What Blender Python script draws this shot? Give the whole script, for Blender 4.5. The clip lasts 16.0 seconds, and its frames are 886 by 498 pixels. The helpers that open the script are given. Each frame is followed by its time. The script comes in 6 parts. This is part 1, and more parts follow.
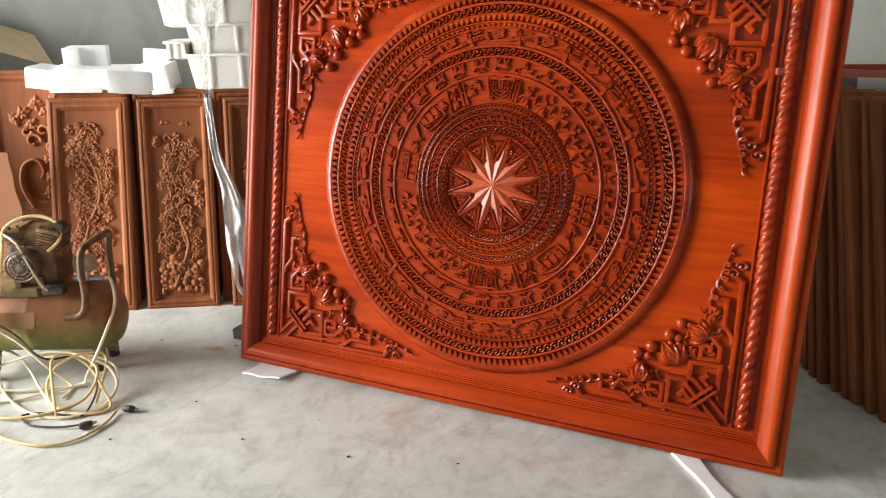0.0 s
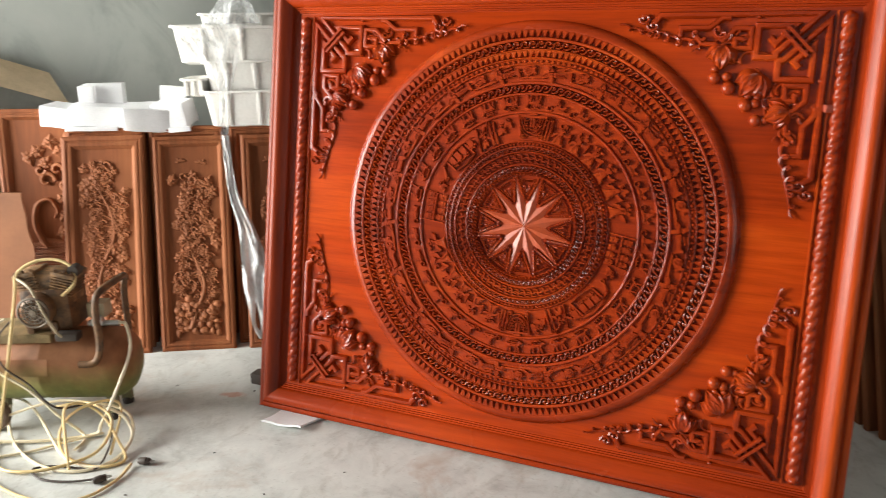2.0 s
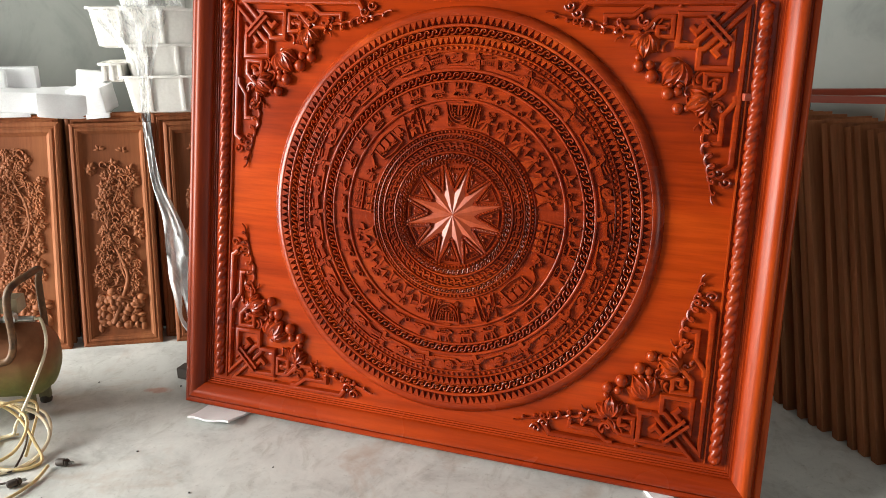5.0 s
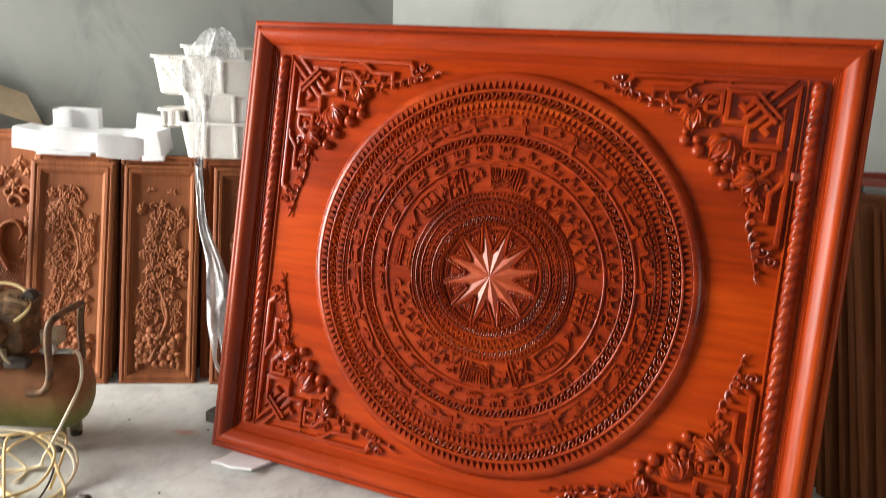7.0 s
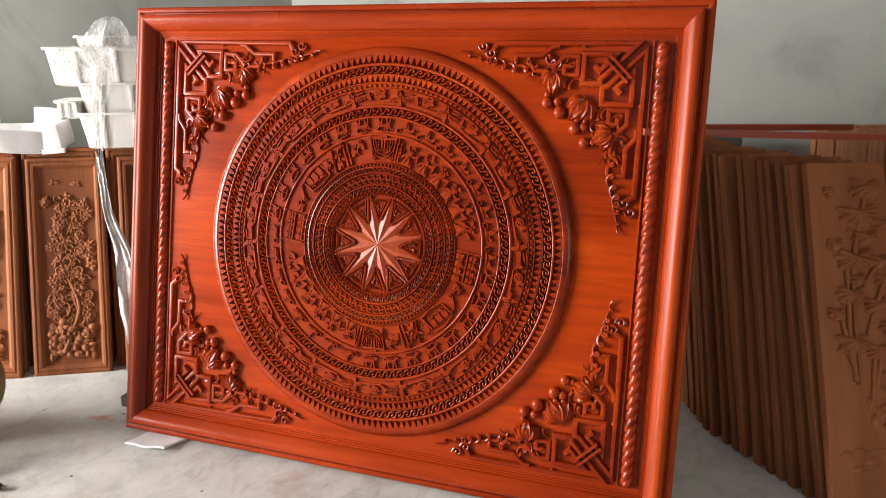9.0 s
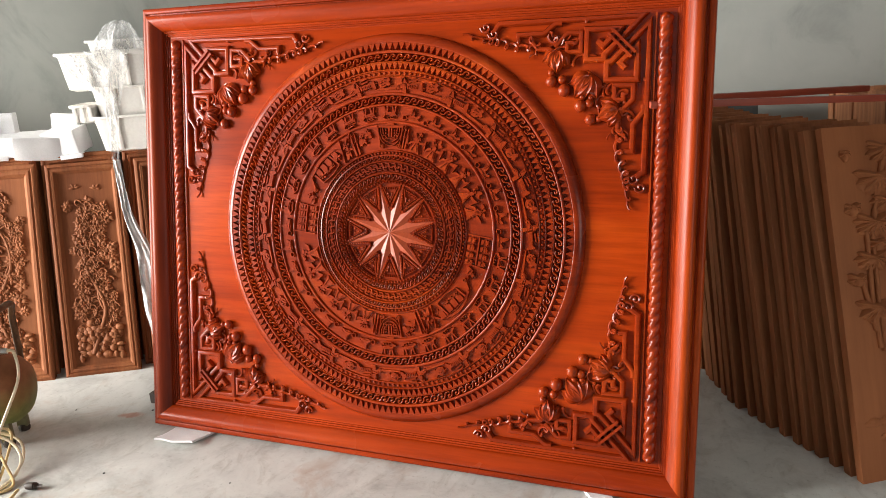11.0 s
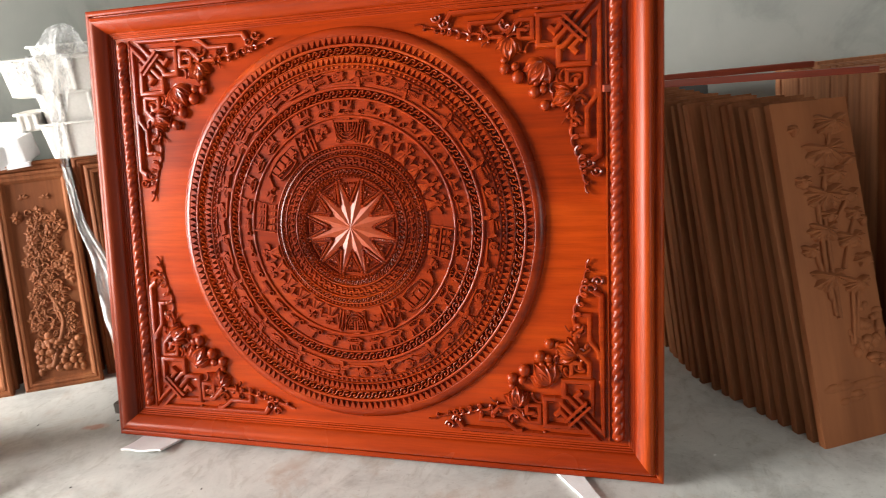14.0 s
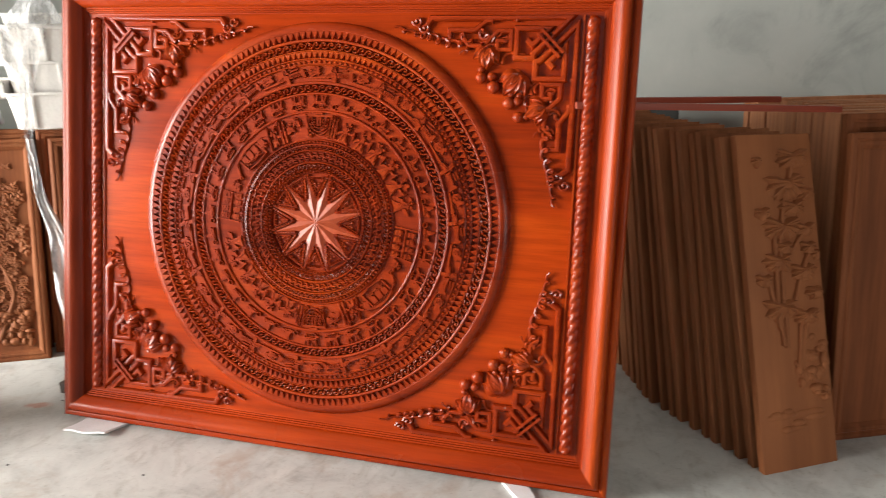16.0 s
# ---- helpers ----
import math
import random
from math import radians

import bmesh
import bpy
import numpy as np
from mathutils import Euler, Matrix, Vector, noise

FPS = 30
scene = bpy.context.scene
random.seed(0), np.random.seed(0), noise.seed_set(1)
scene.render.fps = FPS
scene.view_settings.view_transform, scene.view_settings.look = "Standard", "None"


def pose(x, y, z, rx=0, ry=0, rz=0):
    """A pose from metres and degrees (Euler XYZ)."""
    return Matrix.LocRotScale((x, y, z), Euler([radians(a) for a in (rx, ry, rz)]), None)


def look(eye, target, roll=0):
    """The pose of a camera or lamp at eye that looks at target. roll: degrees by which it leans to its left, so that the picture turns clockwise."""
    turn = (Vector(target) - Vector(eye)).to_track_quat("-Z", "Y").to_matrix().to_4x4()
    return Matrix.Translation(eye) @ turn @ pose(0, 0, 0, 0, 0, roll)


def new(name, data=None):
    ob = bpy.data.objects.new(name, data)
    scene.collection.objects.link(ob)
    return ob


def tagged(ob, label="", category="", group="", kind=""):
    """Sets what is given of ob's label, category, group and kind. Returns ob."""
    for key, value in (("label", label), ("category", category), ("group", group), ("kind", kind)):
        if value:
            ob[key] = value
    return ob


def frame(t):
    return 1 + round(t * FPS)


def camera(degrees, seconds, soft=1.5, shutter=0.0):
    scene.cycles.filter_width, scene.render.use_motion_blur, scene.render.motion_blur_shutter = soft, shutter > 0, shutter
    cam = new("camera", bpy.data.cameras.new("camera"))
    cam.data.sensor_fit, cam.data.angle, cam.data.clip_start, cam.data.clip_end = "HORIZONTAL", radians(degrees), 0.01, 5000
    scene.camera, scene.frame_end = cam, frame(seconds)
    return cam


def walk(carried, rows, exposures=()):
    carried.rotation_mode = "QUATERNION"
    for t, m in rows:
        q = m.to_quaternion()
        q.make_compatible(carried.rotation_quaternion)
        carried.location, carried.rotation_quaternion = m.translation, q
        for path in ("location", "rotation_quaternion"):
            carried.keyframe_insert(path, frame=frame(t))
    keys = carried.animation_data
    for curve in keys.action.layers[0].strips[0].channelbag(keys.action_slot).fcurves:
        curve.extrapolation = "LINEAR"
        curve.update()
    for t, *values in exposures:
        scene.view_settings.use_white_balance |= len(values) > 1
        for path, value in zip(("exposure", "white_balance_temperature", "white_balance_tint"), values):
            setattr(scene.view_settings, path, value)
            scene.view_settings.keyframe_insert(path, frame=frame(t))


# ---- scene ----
cam = camera(60.37, 16.0, 0.5, 0.5)
# seconds, x, y, z, yaw, pitch, roll
ROWS = [
    (0.0, 1.8108, -2.1571, 1.4045, 23.38, -19.22, 0.30),
    (0.5, 1.8973, -2.1063, 1.4156, 22.72, -18.81, 1.11),
    (1.0, 1.8891, -2.0685, 1.4152, 21.09, -18.78, 1.01),
    (1.5, 1.7464, -2.0649, 1.4198, 21.16, -17.81, 0.31),
    (2.0, 1.6954, -2.0886, 1.4210, 23.66, -17.10, 0.70),
    (2.5, 1.6926, -2.0863, 1.4203, 27.25, -16.88, 0.82),
    (3.0, 1.7019, -2.0932, 1.4226, 26.78, -16.95, 0.24),
    (3.5, 1.7090, -2.0657, 1.4237, 22.90, -17.10, 0.37),
    (4.0, 1.7201, -2.0593, 1.4249, 20.23, -17.23, 0.65),
    (4.5, 1.7227, -2.0667, 1.4237, 19.41, -17.63, 0.47),
    (4.7, 1.7228, -2.0546, 1.4234, 19.15, -18.16, 0.18),
    (6.8, 1.7380, -2.0321, 1.4144, 22.67, -16.33, -2.99),
    (7.0, 1.7368, -2.0311, 1.4278, 23.39, -13.94, -2.69),
    (7.5, 1.7571, -2.0253, 1.4472, 20.17, -11.81, -0.63),
    (8.0, 1.7793, -2.0158, 1.4407, 15.97, -12.53, -0.24),
    (8.5, 1.8549, -2.0403, 1.4393, 17.75, -13.51, -1.69),
    (9.0, 1.9832, -2.0574, 1.4211, 19.21, -15.33, -0.03),
    (9.5, 2.0189, -2.0572, 1.4199, 19.65, -16.43, 2.69),
    (12.0, 2.0366, -2.0338, 1.4224, 20.63, -16.51, 3.21),
    (12.5, 2.0397, -2.0341, 1.4176, 20.25, -16.68, 3.52),
    (13.0, 2.0337, -2.0368, 1.4155, 20.28, -16.93, 4.08),
    (13.5, 2.0282, -2.0346, 1.4127, 19.94, -17.14, 4.21),
    (14.0, 2.0298, -2.0421, 1.4155, 16.89, -17.23, 5.19),
    (14.5, 2.0201, -2.0539, 1.4182, 15.59, -16.65, 5.36),
    (15.0, 2.0112, -2.0506, 1.4107, 17.90, -17.12, 4.20),
    (15.5, 2.0110, -2.0582, 1.4155, 18.12, -17.10, 2.48),
    (16.0, 2.0403, -2.0501, 1.4139, 15.73, -16.91, 0.21),
]
PATH = [(t, pose(x, y, z, 90 + pitch, roll, yaw)) for t, x, y, z, yaw, pitch, roll in ROWS]
# seconds, stops, kelvin, tint
LENS_SET = [(0.0, 0.03, 6500, 7.0), (2.0, 0.02, 6480, 6.5), (3.0, -0.02, 6450, 5.5), (4.5, -0.02, 6450, 6.0), (7.0, -0.02, 6550, 9.0), (7.5, -0.05, 6550, 9.0), (8.0, 0.0, 6600, 12.5), (8.5, 0.04, 6650, 14.0), (9.0, 0.08, 6650, 13.0),
            (12.0, 0.12, 6650, 10.5), (13.5, 0.16, 6650, 10.5), (14.5, 0.20, 6650, 10.5), (16.0, 0.19, 6650, 10.5)]
walk(cam, PATH, LENS_SET)

# ---- world, large lights ----
world = bpy.data.worlds.new("world")
scene.world = world
world.use_nodes = True
wn = world.node_tree
sky = wn.nodes.new("ShaderNodeTexSky")
sky.sky_type, sky.sun_disc = "NISHITA", False
sky.sun_elevation, sky.sun_rotation = radians(48), radians(250)
wn.nodes["Background"].inputs["Strength"].default_value = 0.05
wn.links.new(sky.outputs["Color"], wn.nodes["Background"].inputs["Color"])


def area_lamp(name, eye, target, sx, sy, watts, colour):
    data = bpy.data.lights.new(name, "AREA")
    data.shape, data.size, data.size_y, data.energy, data.color = "RECTANGLE", sx, sy, watts, colour
    ob = new(name, data)
    ob.matrix_world = look(eye, target)
    return ob


# daylight through the doorway in the side wall, and two added fill lamps with no seen source: far side wall, high
# behind the camera
area_lamp("doorway_daylight", (-4.62, -2.85, 1.62), (0.5, -0.45, 0.6), 2.8, 2.8, 1000, (1.0, 0.98, 0.94))
area_lamp("side_fill_lamp", (5.70, -3.00, 1.40), (2.5, 0.4, 0.9), 2.0, 1.3, 36, (1.0, 0.97, 0.92))
area_lamp("rear_fill_lamp", (2.4, -5.9, 3.65), (1.6, 0.0, 0.7), 3.2, 1.3, 7, (1.0, 0.99, 0.97))


# ---- materials ----


def material(name, rough=0.6, metal=0.0, coat=0.0):
    m = bpy.data.materials.new(name)
    m.use_nodes = True
    b = m.node_tree.nodes["Principled BSDF"]
    b.inputs["Roughness"].default_value, b.inputs["Metallic"].default_value = rough, metal
    b.inputs["Coat Weight"].default_value, b.inputs["Coat Roughness"].default_value = coat, 0.12
    return m, m.node_tree, b


def node(nt, kind, **values):
    n = nt.nodes.new(kind)
    for key, value in values.items():
        n.inputs[key.replace("_", " ")].default_value = value
    return n


def noise_tex(nt, scale, stretch=(1, 1, 1), detail=6.0, rough=0.6, turn=(0, 0, 0), distortion=0.0, world_space=False):
    mapping = nt.nodes.new("ShaderNodeMapping")
    mapping.inputs["Scale"].default_value = stretch
    mapping.inputs["Rotation"].default_value = turn
    if world_space:
        nt.links.new(nt.nodes.new("ShaderNodeNewGeometry").outputs["Position"], mapping.inputs["Vector"])
    else:
        nt.links.new(nt.nodes.new("ShaderNodeTexCoord").outputs["Object"], mapping.inputs["Vector"])
    n = node(nt, "ShaderNodeTexNoise", Scale=scale, Detail=detail, Roughness=rough, Distortion=distortion)
    nt.links.new(mapping.outputs["Vector"], n.inputs["Vector"])
    return n.outputs["Fac"]


def ramp(nt, fac, stops):
    r = nt.nodes.new("ShaderNodeValToRGB")
    e = r.color_ramp.elements
    while len(e) < len(stops):
        e.new(0.5)
    for slot, (place, colour) in zip(e, stops):
        slot.position, slot.color = place, (*colour, 1)
    nt.links.new(fac, r.inputs["Fac"])
    return r.outputs["Color"]


def mix(nt, fac, a, b, mode="MIX"):
    n = nt.nodes.new("ShaderNodeMix")
    n.data_type, n.blend_type = "RGBA", mode
    for value, key in ((fac, 0), (a, 6), (b, 7)):
        if isinstance(value, (int, float)):
            n.inputs[key].default_value = value
        elif isinstance(value, tuple):
            n.inputs[key].default_value = (*value, 1)
        else:
            nt.links.new(value, n.inputs[key])
    return n.outputs[2]


def bump(nt, b, height, strength, distance=0.01):
    n = node(nt, "ShaderNodeBump", Strength=strength, Distance=distance)
    nt.links.new(height, n.inputs["Height"])
    nt.links.new(n.outputs["Normal"], b.inputs["Normal"])


def vary_rough(nt, b, fac, lo, hi):
    n = node(nt, "ShaderNodeMapRange", To_Min=lo, To_Max=hi)
    nt.links.new(fac, n.inputs["Value"])
    nt.links.new(n.outputs["Result"], b.inputs["Roughness"])


def wood(name, dark, mid, light, rough, coat, along, grain=26.0, bumpy=0.15, per_piece=0.0, streak=0.35, shine=0.5):
    """Wood with its grain along x (0) or z (2) of the object."""
    m, nt, b = material(name, rough, 0.0, coat)
    b.inputs["Specular IOR Level"].default_value = shine
    st = [1.0, 1.0, 1.0]
    st[along] = 0.06
    broad = noise_tex(nt, grain * 0.28, tuple(st), 4.0, 0.55, distortion=0.8)
    fine = noise_tex(nt, grain * 3.5, tuple(st), 5.0, 0.7)
    blotch = noise_tex(nt, 2.2, (1, 1, 1), 3.0, 0.5)
    colour = ramp(nt, broad, [(0.28, dark), (0.5, mid), (0.74, light)])
    colour = mix(nt, streak, colour, ramp(nt, fine, [(0.35, (0.45, 0.38, 0.34)), (0.58, (1, 1, 1))]), "MULTIPLY")
    colour = mix(nt, 0.3, colour, ramp(nt, blotch, [(0.3, (0.6, 0.58, 0.56)), (0.7, (1.1, 1.1, 1.1))]), "MULTIPLY")
    if per_piece:
        info = nt.nodes.new("ShaderNodeObjectInfo")
        colour = mix(nt, per_piece, colour, ramp(nt, info.outputs["Random"], [(0.0, (0.55, 0.5, 0.46)), (1.0, (1.15, 1.15, 1.15))]), "MULTIPLY")
    nt.links.new(colour, b.inputs["Base Color"])
    bump(nt, b, fine, bumpy, 0.002)
    vary_rough(nt, b, blotch, rough * 0.75, min(1.0, rough * 1.3))
    return m


def plain(name, colour, rough=0.6, metal=0.0, spread=0.18, scale=9.0, bumpy=0.1, coat=0.0, second=None):
    """A paint, plastic or metal with soft blotches and fine grain."""
    m, nt, b = material(name, rough, metal, coat)
    coarse = noise_tex(nt, scale, detail=5.0)
    fine = noise_tex(nt, scale * 14, detail=3.0)
    lo = tuple(c * (1 - spread) for c in colour)
    hi = tuple(min(1.0, c * (1 + spread)) for c in (second or colour))
    c = ramp(nt, coarse, [(0.3, lo), (0.7, hi)])
    c = mix(nt, 0.25, c, ramp(nt, fine, [(0.35, (0.75, 0.74, 0.72)), (0.6, (1, 1, 1))]), "MULTIPLY")
    nt.links.new(c, b.inputs["Base Color"])
    bump(nt, b, fine, bumpy, 0.001)
    vary_rough(nt, b, coarse, rough * 0.8, min(1.0, rough * 1.2))
    return m


LACQUER = wood("lacquered_wood", (0.19, 0.0165, 0.0022), (0.395, 0.0405, 0.0038), (0.55, 0.0735, 0.0062), 0.19, 0.0, 0, 17.0, 0.03, 0.0, 0.48, 0.22)
LACQUER_UP = wood("lacquered_wood_upright", (0.24, 0.025, 0.004), (0.39, 0.048, 0.006), (0.53, 0.085, 0.009), 0.20, 0.0, 2, 20.0, 0.03, 0.0, 0.55, 0.26)
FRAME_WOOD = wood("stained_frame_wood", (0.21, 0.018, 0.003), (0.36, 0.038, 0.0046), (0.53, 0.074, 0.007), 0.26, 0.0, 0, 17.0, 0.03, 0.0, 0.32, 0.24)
# same wood twice: lit right rail and shaded left rail put into the colour
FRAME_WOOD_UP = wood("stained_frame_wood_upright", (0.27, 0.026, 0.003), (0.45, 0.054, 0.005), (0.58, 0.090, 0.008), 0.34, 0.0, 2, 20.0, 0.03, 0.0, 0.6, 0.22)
FRAME_WOOD_SHADED = wood("stained_frame_wood_shaded", (0.14, 0.016, 0.004), (0.25, 0.031, 0.006), (0.35, 0.054, 0.009), 0.38, 0.0, 2, 20.0, 0.03, 0.0, 0.45, 0.22)
CARVED = wood("lacquered_carving", (0.16, 0.014, 0.0025), (0.31, 0.031, 0.004), (0.43, 0.056, 0.006), 0.26, 0.0, 0, 24.0, 0.05, 0.0, 0.5, 0.26)
STAR = wood("lacquered_star", (0.27, 0.034, 0.008), (0.38, 0.056, 0.013), (0.46, 0.082, 0.018), 0.42, 0.0, 0, 24.0, 0.03, 0.0, 0.3, 0.48)
RAW = wood("raw_carved_wood", (0.17, 0.051, 0.018), (0.29, 0.093, 0.034), (0.38, 0.134, 0.051), 0.62, 0.0, 2, 22.0, 0.25, 0.10, 0.35, 0.2)
# RAW a step lighter: light caught on the carved tops is in the colour
RAW_CARVE = wood("lit_carved_wood", (0.22, 0.069, 0.025), (0.33, 0.111, 0.041), (0.42, 0.152, 0.059), 0.6, 0.0, 2, 22.0, 0.15, 0.0, 0.2, 0.25)
RAW_EDGE = wood("raw_board_wood", (0.23, 0.086, 0.036), (0.41, 0.162, 0.070), (0.55, 0.228, 0.104), 0.7, 0.0, 2, 24.0, 0.3, 0.5, 0.35, 0.15)
BAMBOO_WOOD = wood("sanded_carved_wood", (0.33, 0.118, 0.046), (0.42, 0.152, 0.060), (0.49, 0.185, 0.075), 0.62, 0.0, 2, 12.0, 0.2, 0.0, 0.2, 0.2)
RAW_PALE = wood("pale_board_wood", (0.42, 0.165, 0.072), (0.57, 0.236, 0.106), (0.67, 0.300, 0.143), 0.66, 0.0, 2, 24.0, 0.3, 0.3)
SAWN = wood("sawn_strip_wood", (0.26, 0.032, 0.010), (0.36, 0.050, 0.016), (0.44, 0.075, 0.024), 0.5, 0.0, 0, 24.0, 0.2)


def wall_plaster():
    m, nt, b = material("wall_plaster", 0.85)
    broad = noise_tex(nt, 0.9, (1, 1, 1.3), 5.0, 0.6, world_space=True)
    patch = noise_tex(nt, 3.1, (1, 1, 0.8), 7.0, 0.65, distortion=0.6, world_space=True)
    fine = noise_tex(nt, 60, detail=4.0, world_space=True)
    c = ramp(nt, broad, [(0.3, (0.37, 0.388, 0.366)), (0.7, (0.48, 0.494, 0.460))])
    c = mix(nt, 0.75, c, ramp(nt, patch, [(0.30, (0.62, 0.64, 0.63)), (0.46, (0.95, 0.96, 0.95)), (0.7, (1.05, 1.05, 1.04))]), "MULTIPLY")
    nt.links.new(c, b.inputs["Base Color"])
    bump(nt, b, fine, 0.25, 0.002)
    return m


def floor_concrete():
    m, nt, b = material("floor_concrete", 0.5)
    broad = noise_tex(nt, 0.8, detail=5.0, world_space=True)
    patch = noise_tex(nt, 4.5, detail=8.0, rough=0.7, distortion=0.5, world_space=True)
    cloud = noise_tex(nt, 13, (1, 0.6, 1), 7.0, 0.7, turn=(0, 0, 0.6), distortion=1.0, world_space=True)
    speck = noise_tex(nt, 55, detail=5.0, rough=0.75, world_space=True)
    stain = noise_tex(nt, 1.9, detail=5.0, rough=0.65, distortion=1.2, world_space=True)
    scuff = noise_tex(nt, 9, (1, 0.12, 1), 6.0, 0.7, turn=(0, 0, 0.9), distortion=0.7, world_space=True)
    c = ramp(nt, broad, [(0.3, (0.53, 0.54, 0.52)), (0.7, (0.67, 0.675, 0.65))])
    c = mix(nt, 0.9, c, ramp(nt, patch, [(0.3, (0.66, 0.66, 0.655)), (0.5, (0.95, 0.95, 0.945)), (0.7, (1.12, 1.12, 1.11))]), "MULTIPLY")
    c = mix(nt, 0.8, c, ramp(nt, cloud, [(0.30, (0.74, 0.72, 0.69)), (0.48, (1, 1, 1)), (0.72, (1.07, 1.07, 1.07))]), "MULTIPLY")
    c = mix(nt, 0.5, c, ramp(nt, speck, [(0.30, (0.45, 0.43, 0.40)), (0.42, (1, 1, 1))]), "MULTIPLY")
    c = mix(nt, 0.55, c, ramp(nt, scuff, [(0.26, (0.62, 0.58, 0.53)), (0.40, (1, 1, 1))]), "MULTIPLY")
    rust = ramp(nt, stain, [(0.58, (0, 0, 0)), (0.72, (0.55, 0.55, 0.55))])
    c = mix(nt, rust, c, (0.42, 0.30, 0.22))
    # a splash of red wood dye beside the compressor, a brown one on the open floor
    for place, turn, size, tint in (((-0.165, 0.045, 0), 20, (0.11, 0.05, 1), (0.50, 0.16, 0.075)), ((-0.45, -0.80, 0), 10, (0.10, 0.05, 1), (0.42, 0.30, 0.22))):
        near = nt.nodes.new("ShaderNodeMapping")
        near.vector_type = "TEXTURE"
        near.inputs["Location"].default_value, near.inputs["Rotation"].default_value, near.inputs["Scale"].default_value = place, (0, 0, radians(turn)), size
        nt.links.new(nt.nodes.new("ShaderNodeNewGeometry").outputs["Position"], near.inputs["Vector"])
        length = nt.nodes.new("ShaderNodeVectorMath")
        length.operation = "LENGTH"
        nt.links.new(near.outputs["Vector"], length.inputs[0])
        rim = nt.nodes.new("ShaderNodeMath")
        rim.operation = "ADD"
        nt.links.new(length.outputs["Value"], rim.inputs[0])
        nt.links.new(cloud, rim.inputs[1])
        c = mix(nt, ramp(nt, rim.outputs[0], [(0.75, (0.6, 0.6, 0.6)), (0.98, (0, 0, 0))]), c, tint)
    nt.links.new(c, b.inputs["Base Color"])
    bump(nt, b, patch, 0.12, 0.004)
    vary_rough(nt, b, patch, 0.38, 0.62)
    return m


WALL, FLOOR_MAT = wall_plaster(), floor_concrete()
SLATE = plain("dark_grey_board", (0.10, 0.105, 0.10), 0.7, spread=0.2)
# unseen walls and ceiling, kept dark to hold down bounced light
DARK_WALL = plain("low_bounce_plaster", (0.10, 0.095, 0.09), 0.85, spread=0.25, scale=1.5)
CEILING_MAT = plain("ceiling_sheet", (0.14, 0.137, 0.133), 0.8)
FOAM = plain("white_foam", (0.90, 0.90, 0.92), 0.75, spread=0.05, scale=14, bumpy=0.3)
TRAY = plain("white_tray_plastic", (0.87, 0.85, 0.81), 0.4, spread=0.07, scale=6, bumpy=0.06)
CARD = plain("cardboard", (0.60, 0.42, 0.225), 0.85, spread=0.09, scale=5, bumpy=0.15)
CARD_IN = plain("cardboard_pale", (0.60, 0.47, 0.31), 0.85, spread=0.14, scale=7, bumpy=0.2)
HARDBOARD = plain("brown_sheet", (0.30, 0.115, 0.047), 0.65, spread=0.22, scale=4, bumpy=0.08)
INK = plain("black_print", (0.03, 0.028, 0.027), 0.8)
IRON = plain("dusty_dark_iron", (0.062, 0.028, 0.010), 0.6, 0.0, 0.5, 26, 0.4, second=(0.15, 0.072, 0.027))
ALLOY = plain("dusty_grey_alloy", (0.075, 0.036, 0.012), 0.6, 0.0, 0.55, 34, 0.5, second=(0.21, 0.110, 0.042))
CHROME = plain("worn_steel", (0.6, 0.6, 0.58), 0.3, 0.9, 0.15, 20, 0.1)
RUBBER = plain("black_rubber", (0.042, 0.030, 0.022), 0.8)
TYRE = plain("dusty_brown_tyre", (0.12, 0.075, 0.05), 0.8, spread=0.3)
GRILLE = plain("dusty_grey_grille", (0.13, 0.095, 0.065), 0.6, 0.1, 0.3, 16, 0.2)
RUST = plain("rusty_red_paint", (0.26, 0.10, 0.06), 0.65, spread=0.3, scale=14)
HUB = plain("dusty_red_hub", (0.17, 0.085, 0.055), 0.7, spread=0.3)
GREEN = plain("faded_green_paint", (0.17, 0.155, 0.075), 0.6, spread=0.3, scale=12)
DUSTY = plain("dusty_olive_paint", (0.20, 0.145, 0.062), 0.7, spread=0.35, scale=14, second=(0.28, 0.19, 0.09))
PLASTIC_TAN = plain("dusty_tan_plastic", (0.42, 0.34, 0.22), 0.55, spread=0.2)
HOSE = plain("cream_hose", (0.80, 0.70, 0.50), 0.4, spread=0.12, scale=6)
HOSE_YELLOW = plain("yellow_hose", (0.74, 0.56, 0.27), 0.4, spread=0.12, scale=6)
BLACK = plain("black_cable", (0.045, 0.030, 0.022), 0.6)
PEBBLE = plain("pale_crumb", (0.7, 0.69, 0.66), 0.8)


